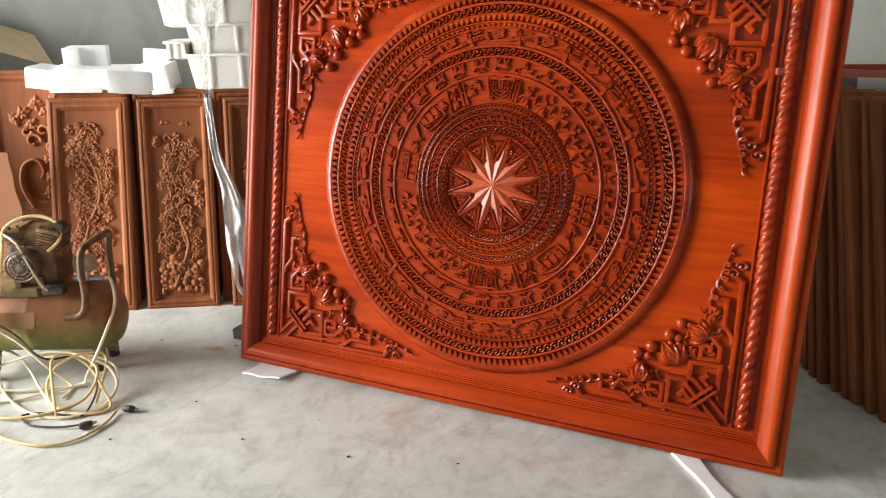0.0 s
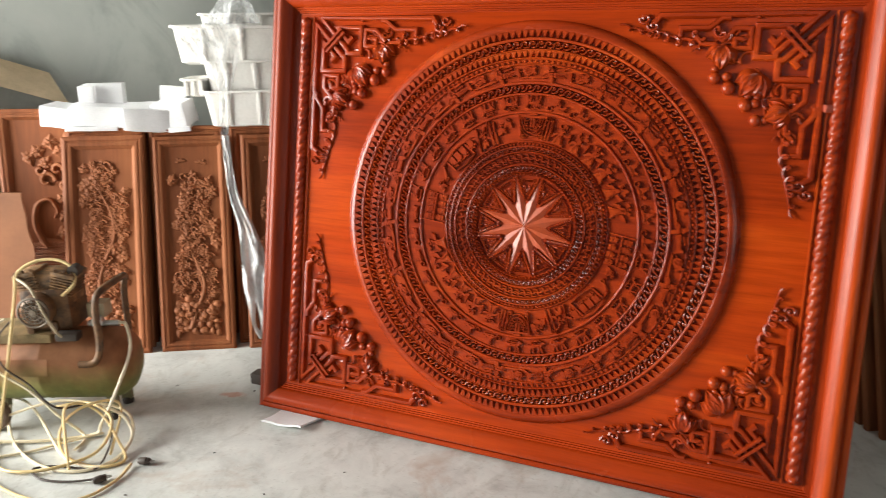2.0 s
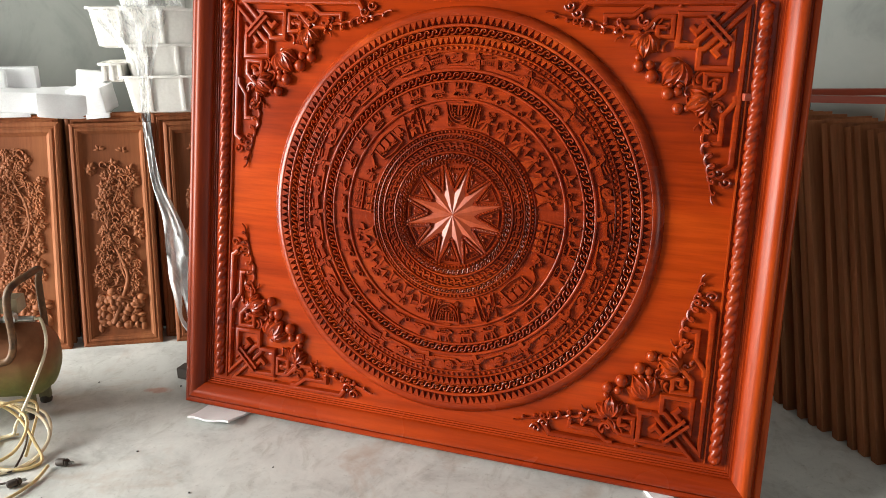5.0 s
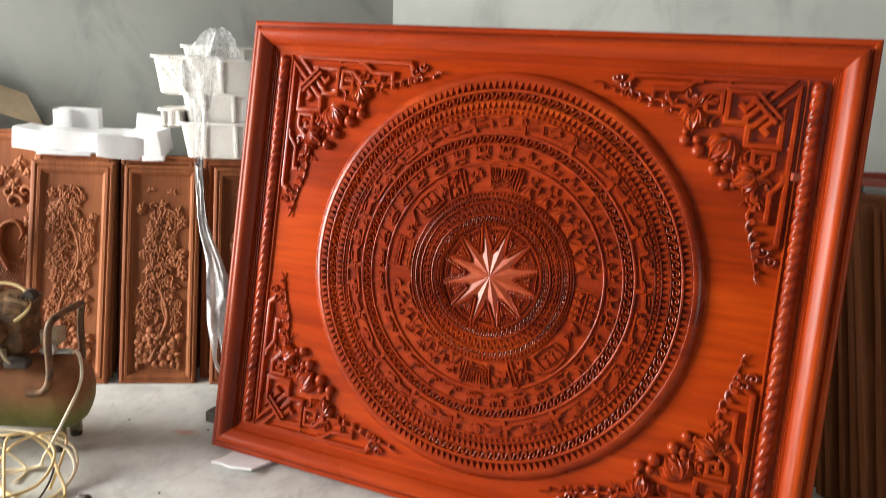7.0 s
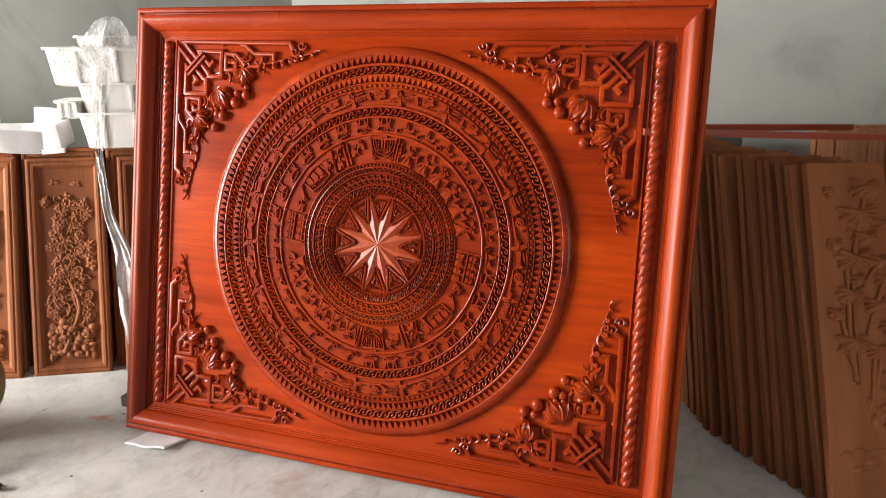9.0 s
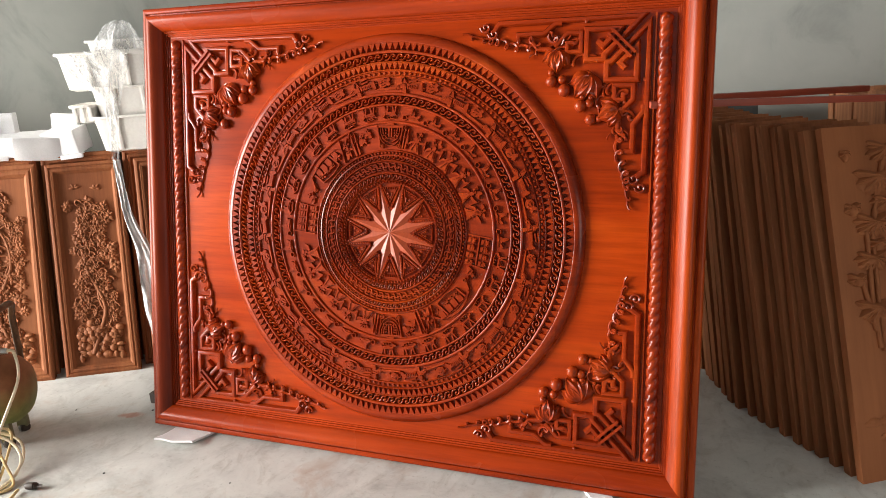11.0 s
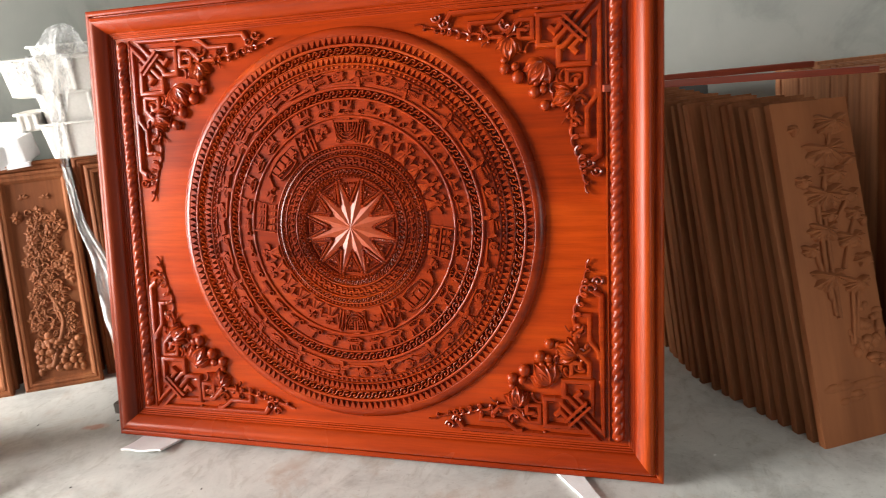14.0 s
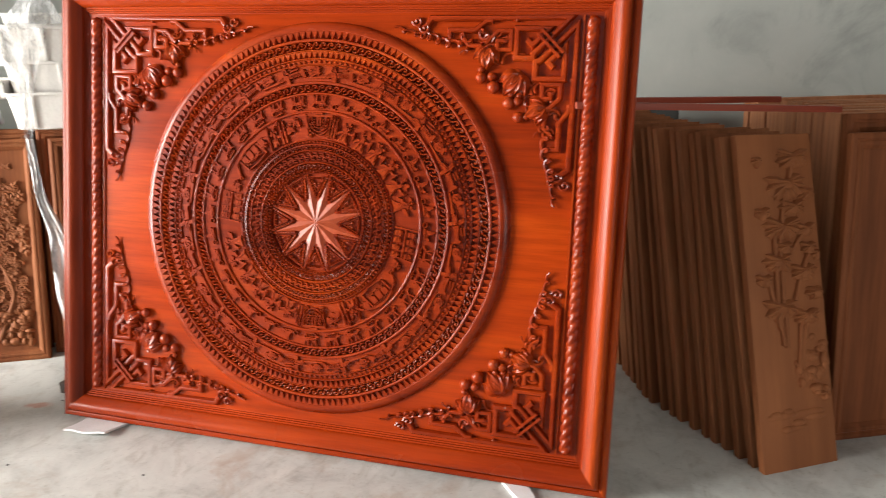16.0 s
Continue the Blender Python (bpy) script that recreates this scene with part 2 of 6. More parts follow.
def tank_paint():
    """Green paint under red wood dust that has settled on the upper side."""
    m, nt, b = material("dusty_tank_paint", 0.42)
    sep = nt.nodes.new("ShaderNodeSeparateXYZ")
    nt.links.new(nt.nodes.new("ShaderNodeTexCoord").outputs["Object"], sep.inputs["Vector"])
    wob = noise_tex(nt, 9, detail=5.0)
    add = nt.nodes.new("ShaderNodeMath")
    add.operation = "MULTIPLY_ADD"
    add.inputs[1].default_value = 0.12
    nt.links.new(wob, add.inputs[0])
    nt.links.new(sep.outputs["Z"], add.inputs[2])
    dust = node(nt, "ShaderNodeMapRange", From_Min=-0.01, From_Max=0.12)
    nt.links.new(add.outputs[0], dust.inputs["Value"])
    paint = ramp(nt, noise_tex(nt, 22, detail=5.0), [(0.3, (0.12, 0.13, 0.035)), (0.7, (0.22, 0.22, 0.07))])
    red = ramp(nt, noise_tex(nt, 13, detail=6.0), [(0.3, (0.19, 0.075, 0.030)), (0.7, (0.32, 0.135, 0.058))])
    nt.links.new(mix(nt, dust.outputs["Result"], paint, red), b.inputs["Base Color"])
    vary_rough(nt, b, wob, 0.5, 0.75)
    b.inputs["Specular IOR Level"].default_value = 0.3
    return m


TANK = tank_paint()


def film_plastic(name, thin, thick):
    """Clear, creased wrapping film; more of it shows where it is folded."""
    m, nt, b = material(name, 0.35)
    b.inputs["Base Color"].default_value = (0.88, 0.89, 0.90, 1)
    b.inputs["Specular IOR Level"].default_value = 0.5
    crease = noise_tex(nt, 30, (1, 1, 0.3), 6.0, 0.7, distortion=2.2)
    bump(nt, b, crease, 0.4, 0.006)
    clear = nt.nodes.new("ShaderNodeBsdfTransparent")
    blend = nt.nodes.new("ShaderNodeMixShader")
    nt.links.new(ramp(nt, crease, [(0.34, (thin,) * 3), (0.52, (thin * 0.6 + thick * 0.4,) * 3), (0.66, (thick,) * 3)]), blend.inputs["Fac"])
    nt.links.new(clear.outputs[0], blend.inputs[1])
    nt.links.new(b.outputs[0], blend.inputs[2])
    nt.links.new(blend.outputs[0], nt.nodes["Material Output"].inputs["Surface"])
    return m


FILM, FILM_THIN = film_plastic("creased_film", 0.60, 0.95), film_plastic("stretched_film", 0.05, 0.50)

# ---- mesh tools ----


class Buf:
    """Collects vertices and faces."""

    def __init__(self):
        self.v, self.f = [], []

    def add(self, vs, fs):
        n = len(self.v)
        self.v += [tuple(p) for p in vs]
        self.f += [tuple(n + i for i in f) for f in fs]
        return self


def grid_faces(rows, cols, wrap_r=False, wrap_c=False):
    fs = []
    for i in range(rows if wrap_r else rows - 1):
        for j in range(cols if wrap_c else cols - 1):
            a, b = (i + 1) % rows, (j + 1) % cols
            fs.append((i * cols + j, i * cols + b, a * cols + b, a * cols + j))
    return fs


def box(buf, x0, y0, z0, x1, y1, z1, bevel=0.0):
    """A box; with a bevel its edges are chamfered."""
    if bevel <= 0:
        vs = [(x, y, z) for x in (x0, x1) for y in (y0, y1) for z in (z0, z1)]
        return buf.add(vs, [(0, 1, 3, 2), (4, 6, 7, 5), (0, 4, 5, 1), (2, 3, 7, 6), (0, 2, 6, 4), (1, 5, 7, 3)])
    bm = bmesh.new()
    bmesh.ops.create_cube(bm, size=1.0)
    for v in bm.verts:
        v.co = Vector(((x0 + x1) / 2 + v.co.x * (x1 - x0), (y0 + y1) / 2 + v.co.y * (y1 - y0), (z0 + z1) / 2 + v.co.z * (z1 - z0)))
    bmesh.ops.bevel(bm, geom=bm.edges[:], offset=bevel, segments=2, profile=0.6, affect="EDGES")
    bm.verts.index_update()
    buf.add([v.co for v in bm.verts], [[v.index for v in f.verts] for f in bm.faces])
    bm.free()
    return buf


def spline(pts, steps=6, closed=False):
    """Catmull-Rom through points of any dimension."""
    p = [np.array(q, float) for q in pts]
    n = len(p)
    out = []
    for i in range(n if closed else n - 1):
        if closed:
            a, b, c, d = p[i - 1], p[i], p[(i + 1) % n], p[(i + 2) % n]
        else:
            a, b, c, d = p[max(i - 1, 0)], p[i], p[i + 1], p[min(i + 2, n - 1)]
        for k in range(steps):
            t = k / steps
            out.append(0.5 * (2 * b + (c - a) * t + (2 * a - 5 * b + 4 * c - d) * t * t + (3 * b - a - 3 * c + d) * t ** 3))
    if not closed:
        out.append(p[-1])
    return out


def tube(buf, pts, radius, sides=8, closed=False, taper=None, flat=1.0):
    """A round tube along 3D points."""
    p = [Vector(q) for q in pts]
    n = len(p)
    ring, side = [], None
    for i in range(n):
        d = (p[(i + 1) % n] - p[i - 1]) if closed else (p[min(i + 1, n - 1)] - p[max(i - 1, 0)])
        d = d.normalized() if d.length > 1e-9 else Vector((0, 0, 1))
        if side is None:
            side = d.cross(Vector((0, 0, 1)) if abs(d.z) < 0.9 else Vector((1, 0, 0))).normalized()
        side = (side - d * side.dot(d)).normalized()
        up = d.cross(side)
        r = radius if taper is None else radius * taper(i / max(1, n - 1))
        for k in range(sides):
            a = 2 * math.pi * k / sides
            ring.append(p[i] + side * (r * math.cos(a)) + up * (r * math.sin(a) * flat))
    fs = grid_faces(n, sides, closed, True)
    if not closed:
        fs += [tuple(range(sides))[::-1], tuple((n - 1) * sides + k for k in range(sides))]
    return buf.add(ring, fs)


def lathe(buf, profile, segs=32, axis="z", centre=(0, 0, 0), caps=True):
    """Turns (radius, height) pairs round an axis."""
    vs = []
    for r, h in profile:
        for k in range(segs):
            a = 2 * math.pi * k / segs
            c, s = r * math.cos(a), r * math.sin(a)
            q = {"z": (c, s, h), "y": (c, h, s), "x": (h, c, s)}[axis]
            vs.append((q[0] + centre[0], q[1] + centre[1], q[2] + centre[2]))
    fs = grid_faces(len(profile), segs, False, True)
    if caps:
        fs += [tuple(range(segs))[::-1], tuple((len(profile) - 1) * segs + k for k in range(segs))]
    return buf.add(vs, fs)


def ball(buf, centre, rx, ry, rz, rows=6, cols=10, turn=None):
    vs = []
    for i in range(rows + 1):
        a = math.pi * i / rows
        for k in range(cols):
            t = 2 * math.pi * k / cols
            q = Vector((rx * math.sin(a) * math.cos(t), ry * math.sin(a) * math.sin(t), rz * math.cos(a)))
            if turn is not None:
                q = turn @ q
            vs.append(q + Vector(centre))
    return buf.add(vs, grid_faces(rows + 1, cols, False, True))


def relief_band(buf, pts, width, low, high, place, closed=False, top=0.55):
    """A raised band with sloping sides along 2D points; place(x, y, h) gives the 3D point."""
    p = [np.array(q, float) for q in pts]
    n = len(p)
    vs = []
    for i in range(n):
        a, b, c = p[i - 1] if (closed or i) else p[i], p[i], p[(i + 1) % n] if (closed or i < n - 1) else p[i]
        d1, d2 = b - a, c - b
        d1 = d1 / (np.linalg.norm(d1) or 1)
        d2 = d2 / (np.linalg.norm(d2) or 1)
        d = d1 + d2
        d = d / (np.linalg.norm(d) or 1)
        nrm = np.array((-d[1], d[0]))
        cosine = max(0.5, abs(nrm @ np.array((-d2[1], d2[0]))) if np.linalg.norm(d2) else 1.0)
        nrm = nrm / cosine
        w = width / 2
        for off, h in ((-w, low), (-w * top, high), (w * top, high), (w, low)):
            q = b + nrm * off
            vs.append(place(q[0], q[1], h))
    fs = []
    for i in range(n if closed else n - 1):
        j = (i + 1) % n
        for k in range(3):
            fs.append((i * 4 + k, i * 4 + k + 1, j * 4 + k + 1, j * 4 + k))
    if not closed:
        fs += [(0, 1, 2, 3), (n * 4 - 4, n * 4 - 3, n * 4 - 2, n * 4 - 1)]
    return buf.add(vs, fs)


def round_band(buf, pts, width, low, high, place):
    """A half-round bar along 2D points."""
    p = [np.array(q, float) for q in pts]
    n = len(p)
    prof = ((-0.5, 0.0), (-0.46, 0.55), (-0.26, 0.92), (0.0, 1.0), (0.26, 0.92), (0.46, 0.55), (0.5, 0.0))
    vs = []
    for i in range(n):
        d1 = p[i] - p[max(i - 1, 0)]
        d2 = p[min(i + 1, n - 1)] - p[i]
        d1 = d1 / (np.linalg.norm(d1) or 1)
        d2 = d2 / (np.linalg.norm(d2) or 1)
        d = d1 + d2
        d = d / (np.linalg.norm(d) or 1)
        nrm = np.array((-d[1], d[0]))
        m = d2 if np.linalg.norm(d2) > 0.5 else d1
        nrm = nrm / max(0.55, abs(nrm @ np.array((-m[1], m[0]))))
        for off, h in prof:
            q = p[i] + nrm * off * width
            vs.append(place(q[0], q[1], low + (high - low) * h))
    k = len(prof)
    fs = grid_faces(n, k) + [tuple(range(k)), tuple((n - 1) * k + j for j in range(k))]
    return buf.add(vs, fs)


def relief_shape(buf, pts, low, high, place, inset=0.85):
    """A raised flat shape with sloping sides from a 2D outline."""
    p = np.array(pts, float)
    c = p.mean(axis=0)
    q = c + (p - c) * inset
    n = len(p)
    vs = [place(x, y, low) for x, y in p] + [place(x, y, high) for x, y in q]
    fs = [(i, (i + 1) % n, n + (i + 1) % n, n + i) for i in range(n)] + [tuple(range(n, 2 * n))]
    return buf.add(vs, fs)


def mesh_of(buf, name, mat, sharp=40):
    me = bpy.data.meshes.new(name)
    me.from_pydata([tuple(v) for v in buf.v], [], buf.f)
    bm = bmesh.new()
    bm.from_mesh(me)
    bmesh.ops.recalc_face_normals(bm, faces=bm.faces[:])
    bm.to_mesh(me)
    bm.free()
    if sharp:
        me.polygons.foreach_set("use_smooth", [True] * len(me.polygons))
        me.set_sharp_from_angle(angle=radians(sharp))
    me.materials.append(mat)
    return me


def part(name, buf, mat, parent=None, label="", sharp=40):
    ob = new(name, mesh_of(buf, name, mat, sharp) if isinstance(buf, Buf) else buf)
    if parent is not None:
        ob.parent = parent
    return tagged(ob, label)


def thing(name, m, label, category, group="", kind=""):
    ob = new(name)
    ob.matrix_world = m
    ob.empty_display_size = 0.05
    return tagged(ob, label, category, group, kind)


def slab(name, a, b, z0, z1, thick, mat, label):
    """An upright wall from a to b on plan; its thickness lies on the left of that way."""
    d = Vector((b[0] - a[0], b[1] - a[1], 0))
    n = d.normalized()
    n = Vector((-n.y, n.x, 0)) * thick
    pts = [Vector((*a, 0)), Vector((*b, 0)), Vector((*b, 0)) + n, Vector((*a, 0)) + n]
    buf = Buf().add([(p.x, p.y, z) for z in (z0, z1) for p in pts], [(3, 2, 1, 0), (4, 5, 6, 7), (0, 1, 5, 4), (1, 2, 6, 5), (2, 3, 7, 6), (3, 0, 4, 7)])
    return tagged(part(name, buf, mat, sharp=0), label, "wall", kind="structure")


# ---- the large structure ----
HIGH = 4.6
CORNER = (-0.15, 1.65)
END_L = (-2.40, -0.24)
floor = part("floor", box(Buf(), -9, -9, -0.15, 9, 6, 0.0), FLOOR_MAT, sharp=0)
tagged(floor, "smooth grey concrete workshop floor, dusty and stained", "floor", kind="structure")
ceiling = part("ceiling", box(Buf(), -4.9, -6.2, HIGH, 6.0, 2.9, HIGH + 0.12), CEILING_MAT, sharp=0)
tagged(ceiling, "plain grey workshop ceiling", "ceiling", kind="structure")
slab("wall_north_west_1", END_L, CORNER, 0, HIGH, 0.2, WALL, "grey-green plastered wall, stained and scuffed")
slab("wall_north_west_2", (-4.9, -0.24), END_L, 0, HIGH, 0.2, WALL, "grey-green plastered wall beside the doorway")
slab("wall_north", CORNER, (6.0, 1.92), 0, HIGH, 0.2, WALL, "grey plastered wall with dark damp patches")
# unseen far side wall, opened for the side fill lamp
slab("wall_east_1", (5.8, 1.9), (5.8, -1.95), 0, HIGH, 0.2, DARK_WALL, "unseen plastered side wall beside the fill opening, dark to limit bounce")
slab("wall_east_2", (5.8, -1.95), (5.8, -4.05), 0, 0.72, 0.2, DARK_WALL, "unseen plastered wall under the side fill opening, dark to limit bounce")
slab("wall_east_3", (5.8, -1.95), (5.8, -4.05), 2.08, HIGH, 0.2, DARK_WALL, "unseen plastered wall over the side fill opening, dark to limit bounce")
slab("wall_east_4", (5.8, -4.05), (5.8, -6.0), 0, HIGH, 0.2, DARK_WALL, "unseen plastered side wall beside the fill opening, dark to limit bounce")
# the side wall with its doorway, and the unseen wall behind the camera, opened for the rear fill lamp
slab("wall_west_1", (-4.7, -6.0), (-4.7, -4.30), 0, HIGH, 0.2, DARK_WALL, "unseen plastered side wall beside the doorway, dark to limit bounce")
slab("wall_west_2", (-4.7, -4.30), (-4.7, -1.35), 3.10, HIGH, 0.2, WALL, "plastered lintel over the doorway")
slab("wall_west_3", (-4.7, -1.35), (-4.7, -0.24), 0, HIGH, 0.2, WALL, "grey plastered pier beside the doorway")
slab("wall_south_1", (5.8, -6.0), (4.1, -6.0), 0, HIGH, 0.2, DARK_WALL, "unseen plastered wall beside the high fill opening, dark to limit bounce")
slab("wall_south_2", (0.7, -6.0), (-4.9, -6.0), 0, HIGH, 0.2, DARK_WALL, "unseen plastered wall beside the high fill opening, dark to limit bounce")
slab("wall_south_3", (4.1, -6.0), (0.7, -6.0), 0, 2.95, 0.2, DARK_WALL, "unseen plastered wall under the high fill opening, dark to limit bounce")
slab("wall_south_4", (4.1, -6.0), (0.7, -6.0), 4.35, HIGH, 0.2, DARK_WALL, "unseen plastered wall over the high fill opening, dark to limit bounce")

# ---- the great carved panel ----
PW, PH, LEAN = 1.971, 1.55, 10.98
CU, CV = 0.9856, 0.7775
panel = thing("carved_panel", pose(0, 0, 0.012, -LEAN), "large red lacquered wood panel carved with a drum medallion, leaning back", "carved panel")


def at_panel(u, v, h):
    return (u, -h, v)


FRAME = [(0.0, -0.055), (0.0, -0.003), (0.001, 0.001), (0.003, 0.0035), (0.008, 0.005), (0.016, 0.0048), (0.0190, 0.0025), (0.0205, -0.0045), (0.0262, -0.0050), (0.0272, 0.008), (0.0285, 0.017), (0.031, 0.0225), (0.036, 0.0255), (0.043, 0.0265), (0.050, 0.0250),
         (0.058, 0.0205), (0.066, 0.0140), (0.074, 0.0070), (0.079, 0.0015), (0.0820, -0.0040), (0.0826, -0.0095), (0.0880, -0.0090), (0.0895, -0.0130), (0.0945, -0.0125), (0.0955, -0.0170), (0.1005, -0.0165), (0.1020, -0.0195), (0.1045, -0.0200), (0.106, -0.024)]


def frame_rail(a, b, inward):
    """A mitred length of the frame from corner a to corner b, in panel metres."""
    a, b, n = np.array(a), np.array(b), np.array(inward)
    d = (b - a) / np.linalg.norm(b - a)
    vs = []
    for end, sign in ((a, 1), (b, -1)):
        for s, h in FRAME:
            q = end + n * s + d * (s * sign)
            vs.append(at_panel(q[0], q[1], h))
    k = len(FRAME)
    fs = [(i, i + 1, k + i + 1, k + i) for i in range(k - 1)] + [tuple(range(k)), tuple(range(k, 2 * k))]
    return Buf().add(vs, fs)


part("frame_rail", frame_rail((0, 0), (PW, 0), (0, 1)), FRAME_WOOD, panel)
part("frame_rail", frame_rail((0, PH), (PW, PH), (0, -1)), FRAME_WOOD, panel)
# left rail in the shaded tone, right rail in the lighter one
part("frame_rail", frame_rail((0, 0), (0, PH), (1, 0)), FRAME_WOOD_SHADED, panel)
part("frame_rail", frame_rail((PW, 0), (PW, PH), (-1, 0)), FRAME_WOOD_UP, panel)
FIELD = -0.02
part("field_board", box(Buf(), 0.09, -FIELD, 0.09, PW - 0.09, 0.05, PH - 0.09), LACQUER, panel, "smooth glossy board with level grain", sharp=0)
for x in (0.161, PW - 0.161):
    part("bead_strip", relief_band(Buf(), [(x, 0.113), (x, PH - 0.113)], 0.008, FIELD - 0.001, FIELD + 0.007, at_panel), LACQUER_UP, panel)


def twisted_rope(length, radius, pitch, lobes=3):
    rows, cols = int(length / 0.0035), 18
    vs = []
    for i in range(rows + 1):
        z = length * i / rows
        end = min(1.0, (min(z, length - z) + 0.004) / 0.014)
        for k in range(cols):
            a = 2 * math.pi * k / cols
            r = radius * end * (0.66 + 0.34 * abs(math.cos(lobes / 2 * (a - 2 * math.pi * z / pitch))) ** 0.6)
            vs.append((r * math.cos(a), r * math.sin(a), z))
    return Buf().add(vs, grid_faces(rows + 1, cols, False, True) + [tuple(range(cols))[::-1], tuple(rows * cols + k for k in range(cols))])


rope_mesh = mesh_of(twisted_rope(PH - 0.228, 0.0195, 0.098), "rope_moulding", CARVED, 60)
for x in (0.133, PW - 0.133):
    rope = part("rope_moulding", rope_mesh, CARVED, panel, "twisted rope carved in the round")
    rope.matrix_basis = pose(x, 0.015, 0.114)

# ---- the drum medallion: rings about its middle ----
# radius and height of the turned face: a low rounded shoulder, raised lines, sunk bands between them
DEEP, TEETH, SHALLOW, BAND, TOP = -0.0130, -0.0085, -0.0080, -0.0040, 0.0020
SUNK = [(0.6095, 0.5875, TEETH), (0.5775, 0.5525, DEEP), (0.5460, 0.5270, TEETH), (0.5215, 0.5080, -0.0045), (0.5030, 0.4540, BAND), (0.4440, 0.4190, DEEP), (0.4110, 0.3635, BAND),
        (0.3545, 0.2705, BAND), (0.2655, 0.2545, -0.0050), (0.2520, 0.2375, SHALLOW), (0.2310, 0.1990, SHALLOW), (0.1920, 0.1725, SHALLOW)]
RINGS = [(0.6430, -0.0215), (0.6420, -0.0165), (0.6395, -0.0115), (0.6360, -0.0075), (0.6315, -0.0038), (0.6260, -0.0008), (0.6200, 0.0012), (0.6150, TOP)]
for r_out, r_in, low in SUNK:
    RINGS += [(r_out + 0.0022, TOP), (r_out + 0.0006, TOP - 0.0016), (r_out, TOP - 0.0045), (r_out - 0.0005, low), (r_in + 0.0005, low), (r_in, TOP - 0.0045), (r_in - 0.0006, TOP - 0.0016), (r_in - 0.0022, TOP)]
    if r_in > 0.195:
        RINGS.append((r_in - 0.0040, TOP + 0.0007))
RINGS += [(0.1705, TOP - 0.0020), (0.1700, -0.0060), (0.1605, -0.0060), (0.1598, -0.0130), (0.002, -0.0130)]
medallion_buf = Buf()
lathe(medallion_buf, [(r, -h) for r, h in RINGS], 240, "y", (CU, 0, CV), caps=False)
medallion = part("medallion", medallion_buf, CARVED, panel, "round drum face carved in rings", sharp=50)


def polar(r, a, h):
    """a turns clockwise from straight up."""
    return at_panel(CU + r * math.sin(a), CV + r * math.cos(a), h)


def round_ring(n, draw):
    buf = Buf()
    for i in range(n):
        draw(buf, 2 * math.pi * i / n, 2 * math.pi / n)
    return buf


def tooth_ring(n, r0, r1, low, high):
    """Triangles with their base at r1 and their tip at r0."""
    def draw(buf, a, step):
        rm = r0 + (r1 - r0) * 0.06
        tip, base = step * 0.15, step * 0.495
        ring = [(r1, a - base), (r0, a - tip), (r0, a + tip), (r1, a + base)]
        top = [(r1, a - base * 0.93), (rm, a - tip * 0.5), (rm, a + tip * 0.5), (r1, a + base * 0.93)]
        buf.add([polar(r, t, low) for r, t in ring] + [polar(r, t, high) for r, t in top], [(0, 1, 5, 4), (1, 2, 6, 5), (2, 3, 7, 6), (4, 5, 6, 7)])
    return round_ring(n, draw)


def hook_mesh(name, n, r0, r1, low, high, width, outline, reach, band=round_band):
    rm, h, step = (r0 + r1) / 2, (r1 - r0) / 2, 2 * math.pi / n
    return band(Buf(), [(rm + y * h, x * step * reach * rm) for x, y in outline], width, low, high, lambda r, s, hh: (r * math.sin(s / rm), -hh, r * math.cos(s / rm)))


def hook_ring(name, n, *shape):
    """A running row of hooks, each one carved by itself; they share one mesh."""
    me = mesh_of(hook_mesh(name, n, *shape), name, CARVED, 40)
    for i in range(n):
        ob = part(name, me, CARVED, medallion)
        ob.matrix_basis = Matrix.Translation((CU, 0, CV)) @ Matrix.Rotation(2 * math.pi * i / n, 4, "Y")


def hook_band(name, n, *shape):
    """A running row of very small hooks, joined."""
    one, buf = hook_mesh(name, n, *shape), Buf()
    for i in range(n):
        turn = Matrix.Translation((CU, 0, CV)) @ Matrix.Rotation(2 * math.pi * i / n, 4, "Y")
        buf.add([turn @ Vector(v) for v in one.v], one.f)
    tagged(part(name, buf, CARVED, medallion), kind="stuff")


S_HOOK = [tuple(q) for q in spline([(-0.66, -0.72), (-0.28, -0.74), (-0.02, -0.34), (0.08, 0.25), (0.32, 0.74), (0.60, 0.62), (0.60, 0.14), (0.38, 0.06)], 3)]


def dot_ring(n, r, size, low, high):
    def draw(buf, a, step):
        c = np.array(((r * math.sin(a)), (r * math.cos(a))))
        vs = [at_panel(CU + c[0] + size * k * math.cos(t), CV + c[1] + size * k * math.sin(t), hh)
              for k, hh in ((1.0, low), (0.86, low + (high - low) * 0.75), (0.5, high)) for t in [math.pi * j / 4 for j in range(8)]]
        buf.add(vs, grid_faces(3, 8, False, True) + [tuple(range(16, 24))])
    return round_ring(n, draw)


part("tooth_ring", tooth_ring(180, 0.5870, 0.6100, TEETH, TOP), CARVED, medallion)
part("tooth_ring", tooth_ring(180, 0.5265, 0.5466, TEETH, TOP), CARVED, medallion)
hook_ring("scroll_hook", 136, 0.5528, 0.5772, DEEP, TOP, 0.0066, S_HOOK, 1.0)
hook_ring("scroll_hook", 108, 0.4193, 0.4437, DEEP, TOP, 0.0064, S_HOOK, 1.0)
hook_band("small_scroll", 88, 0.2378, 0.2517, SHALLOW, 0.001, 0.0047, S_HOOK, 1.0)
hook_band("small_scroll", 70, 0.1728, 0.1917, SHALLOW, 0.001, 0.0050, S_HOOK, 1.0)
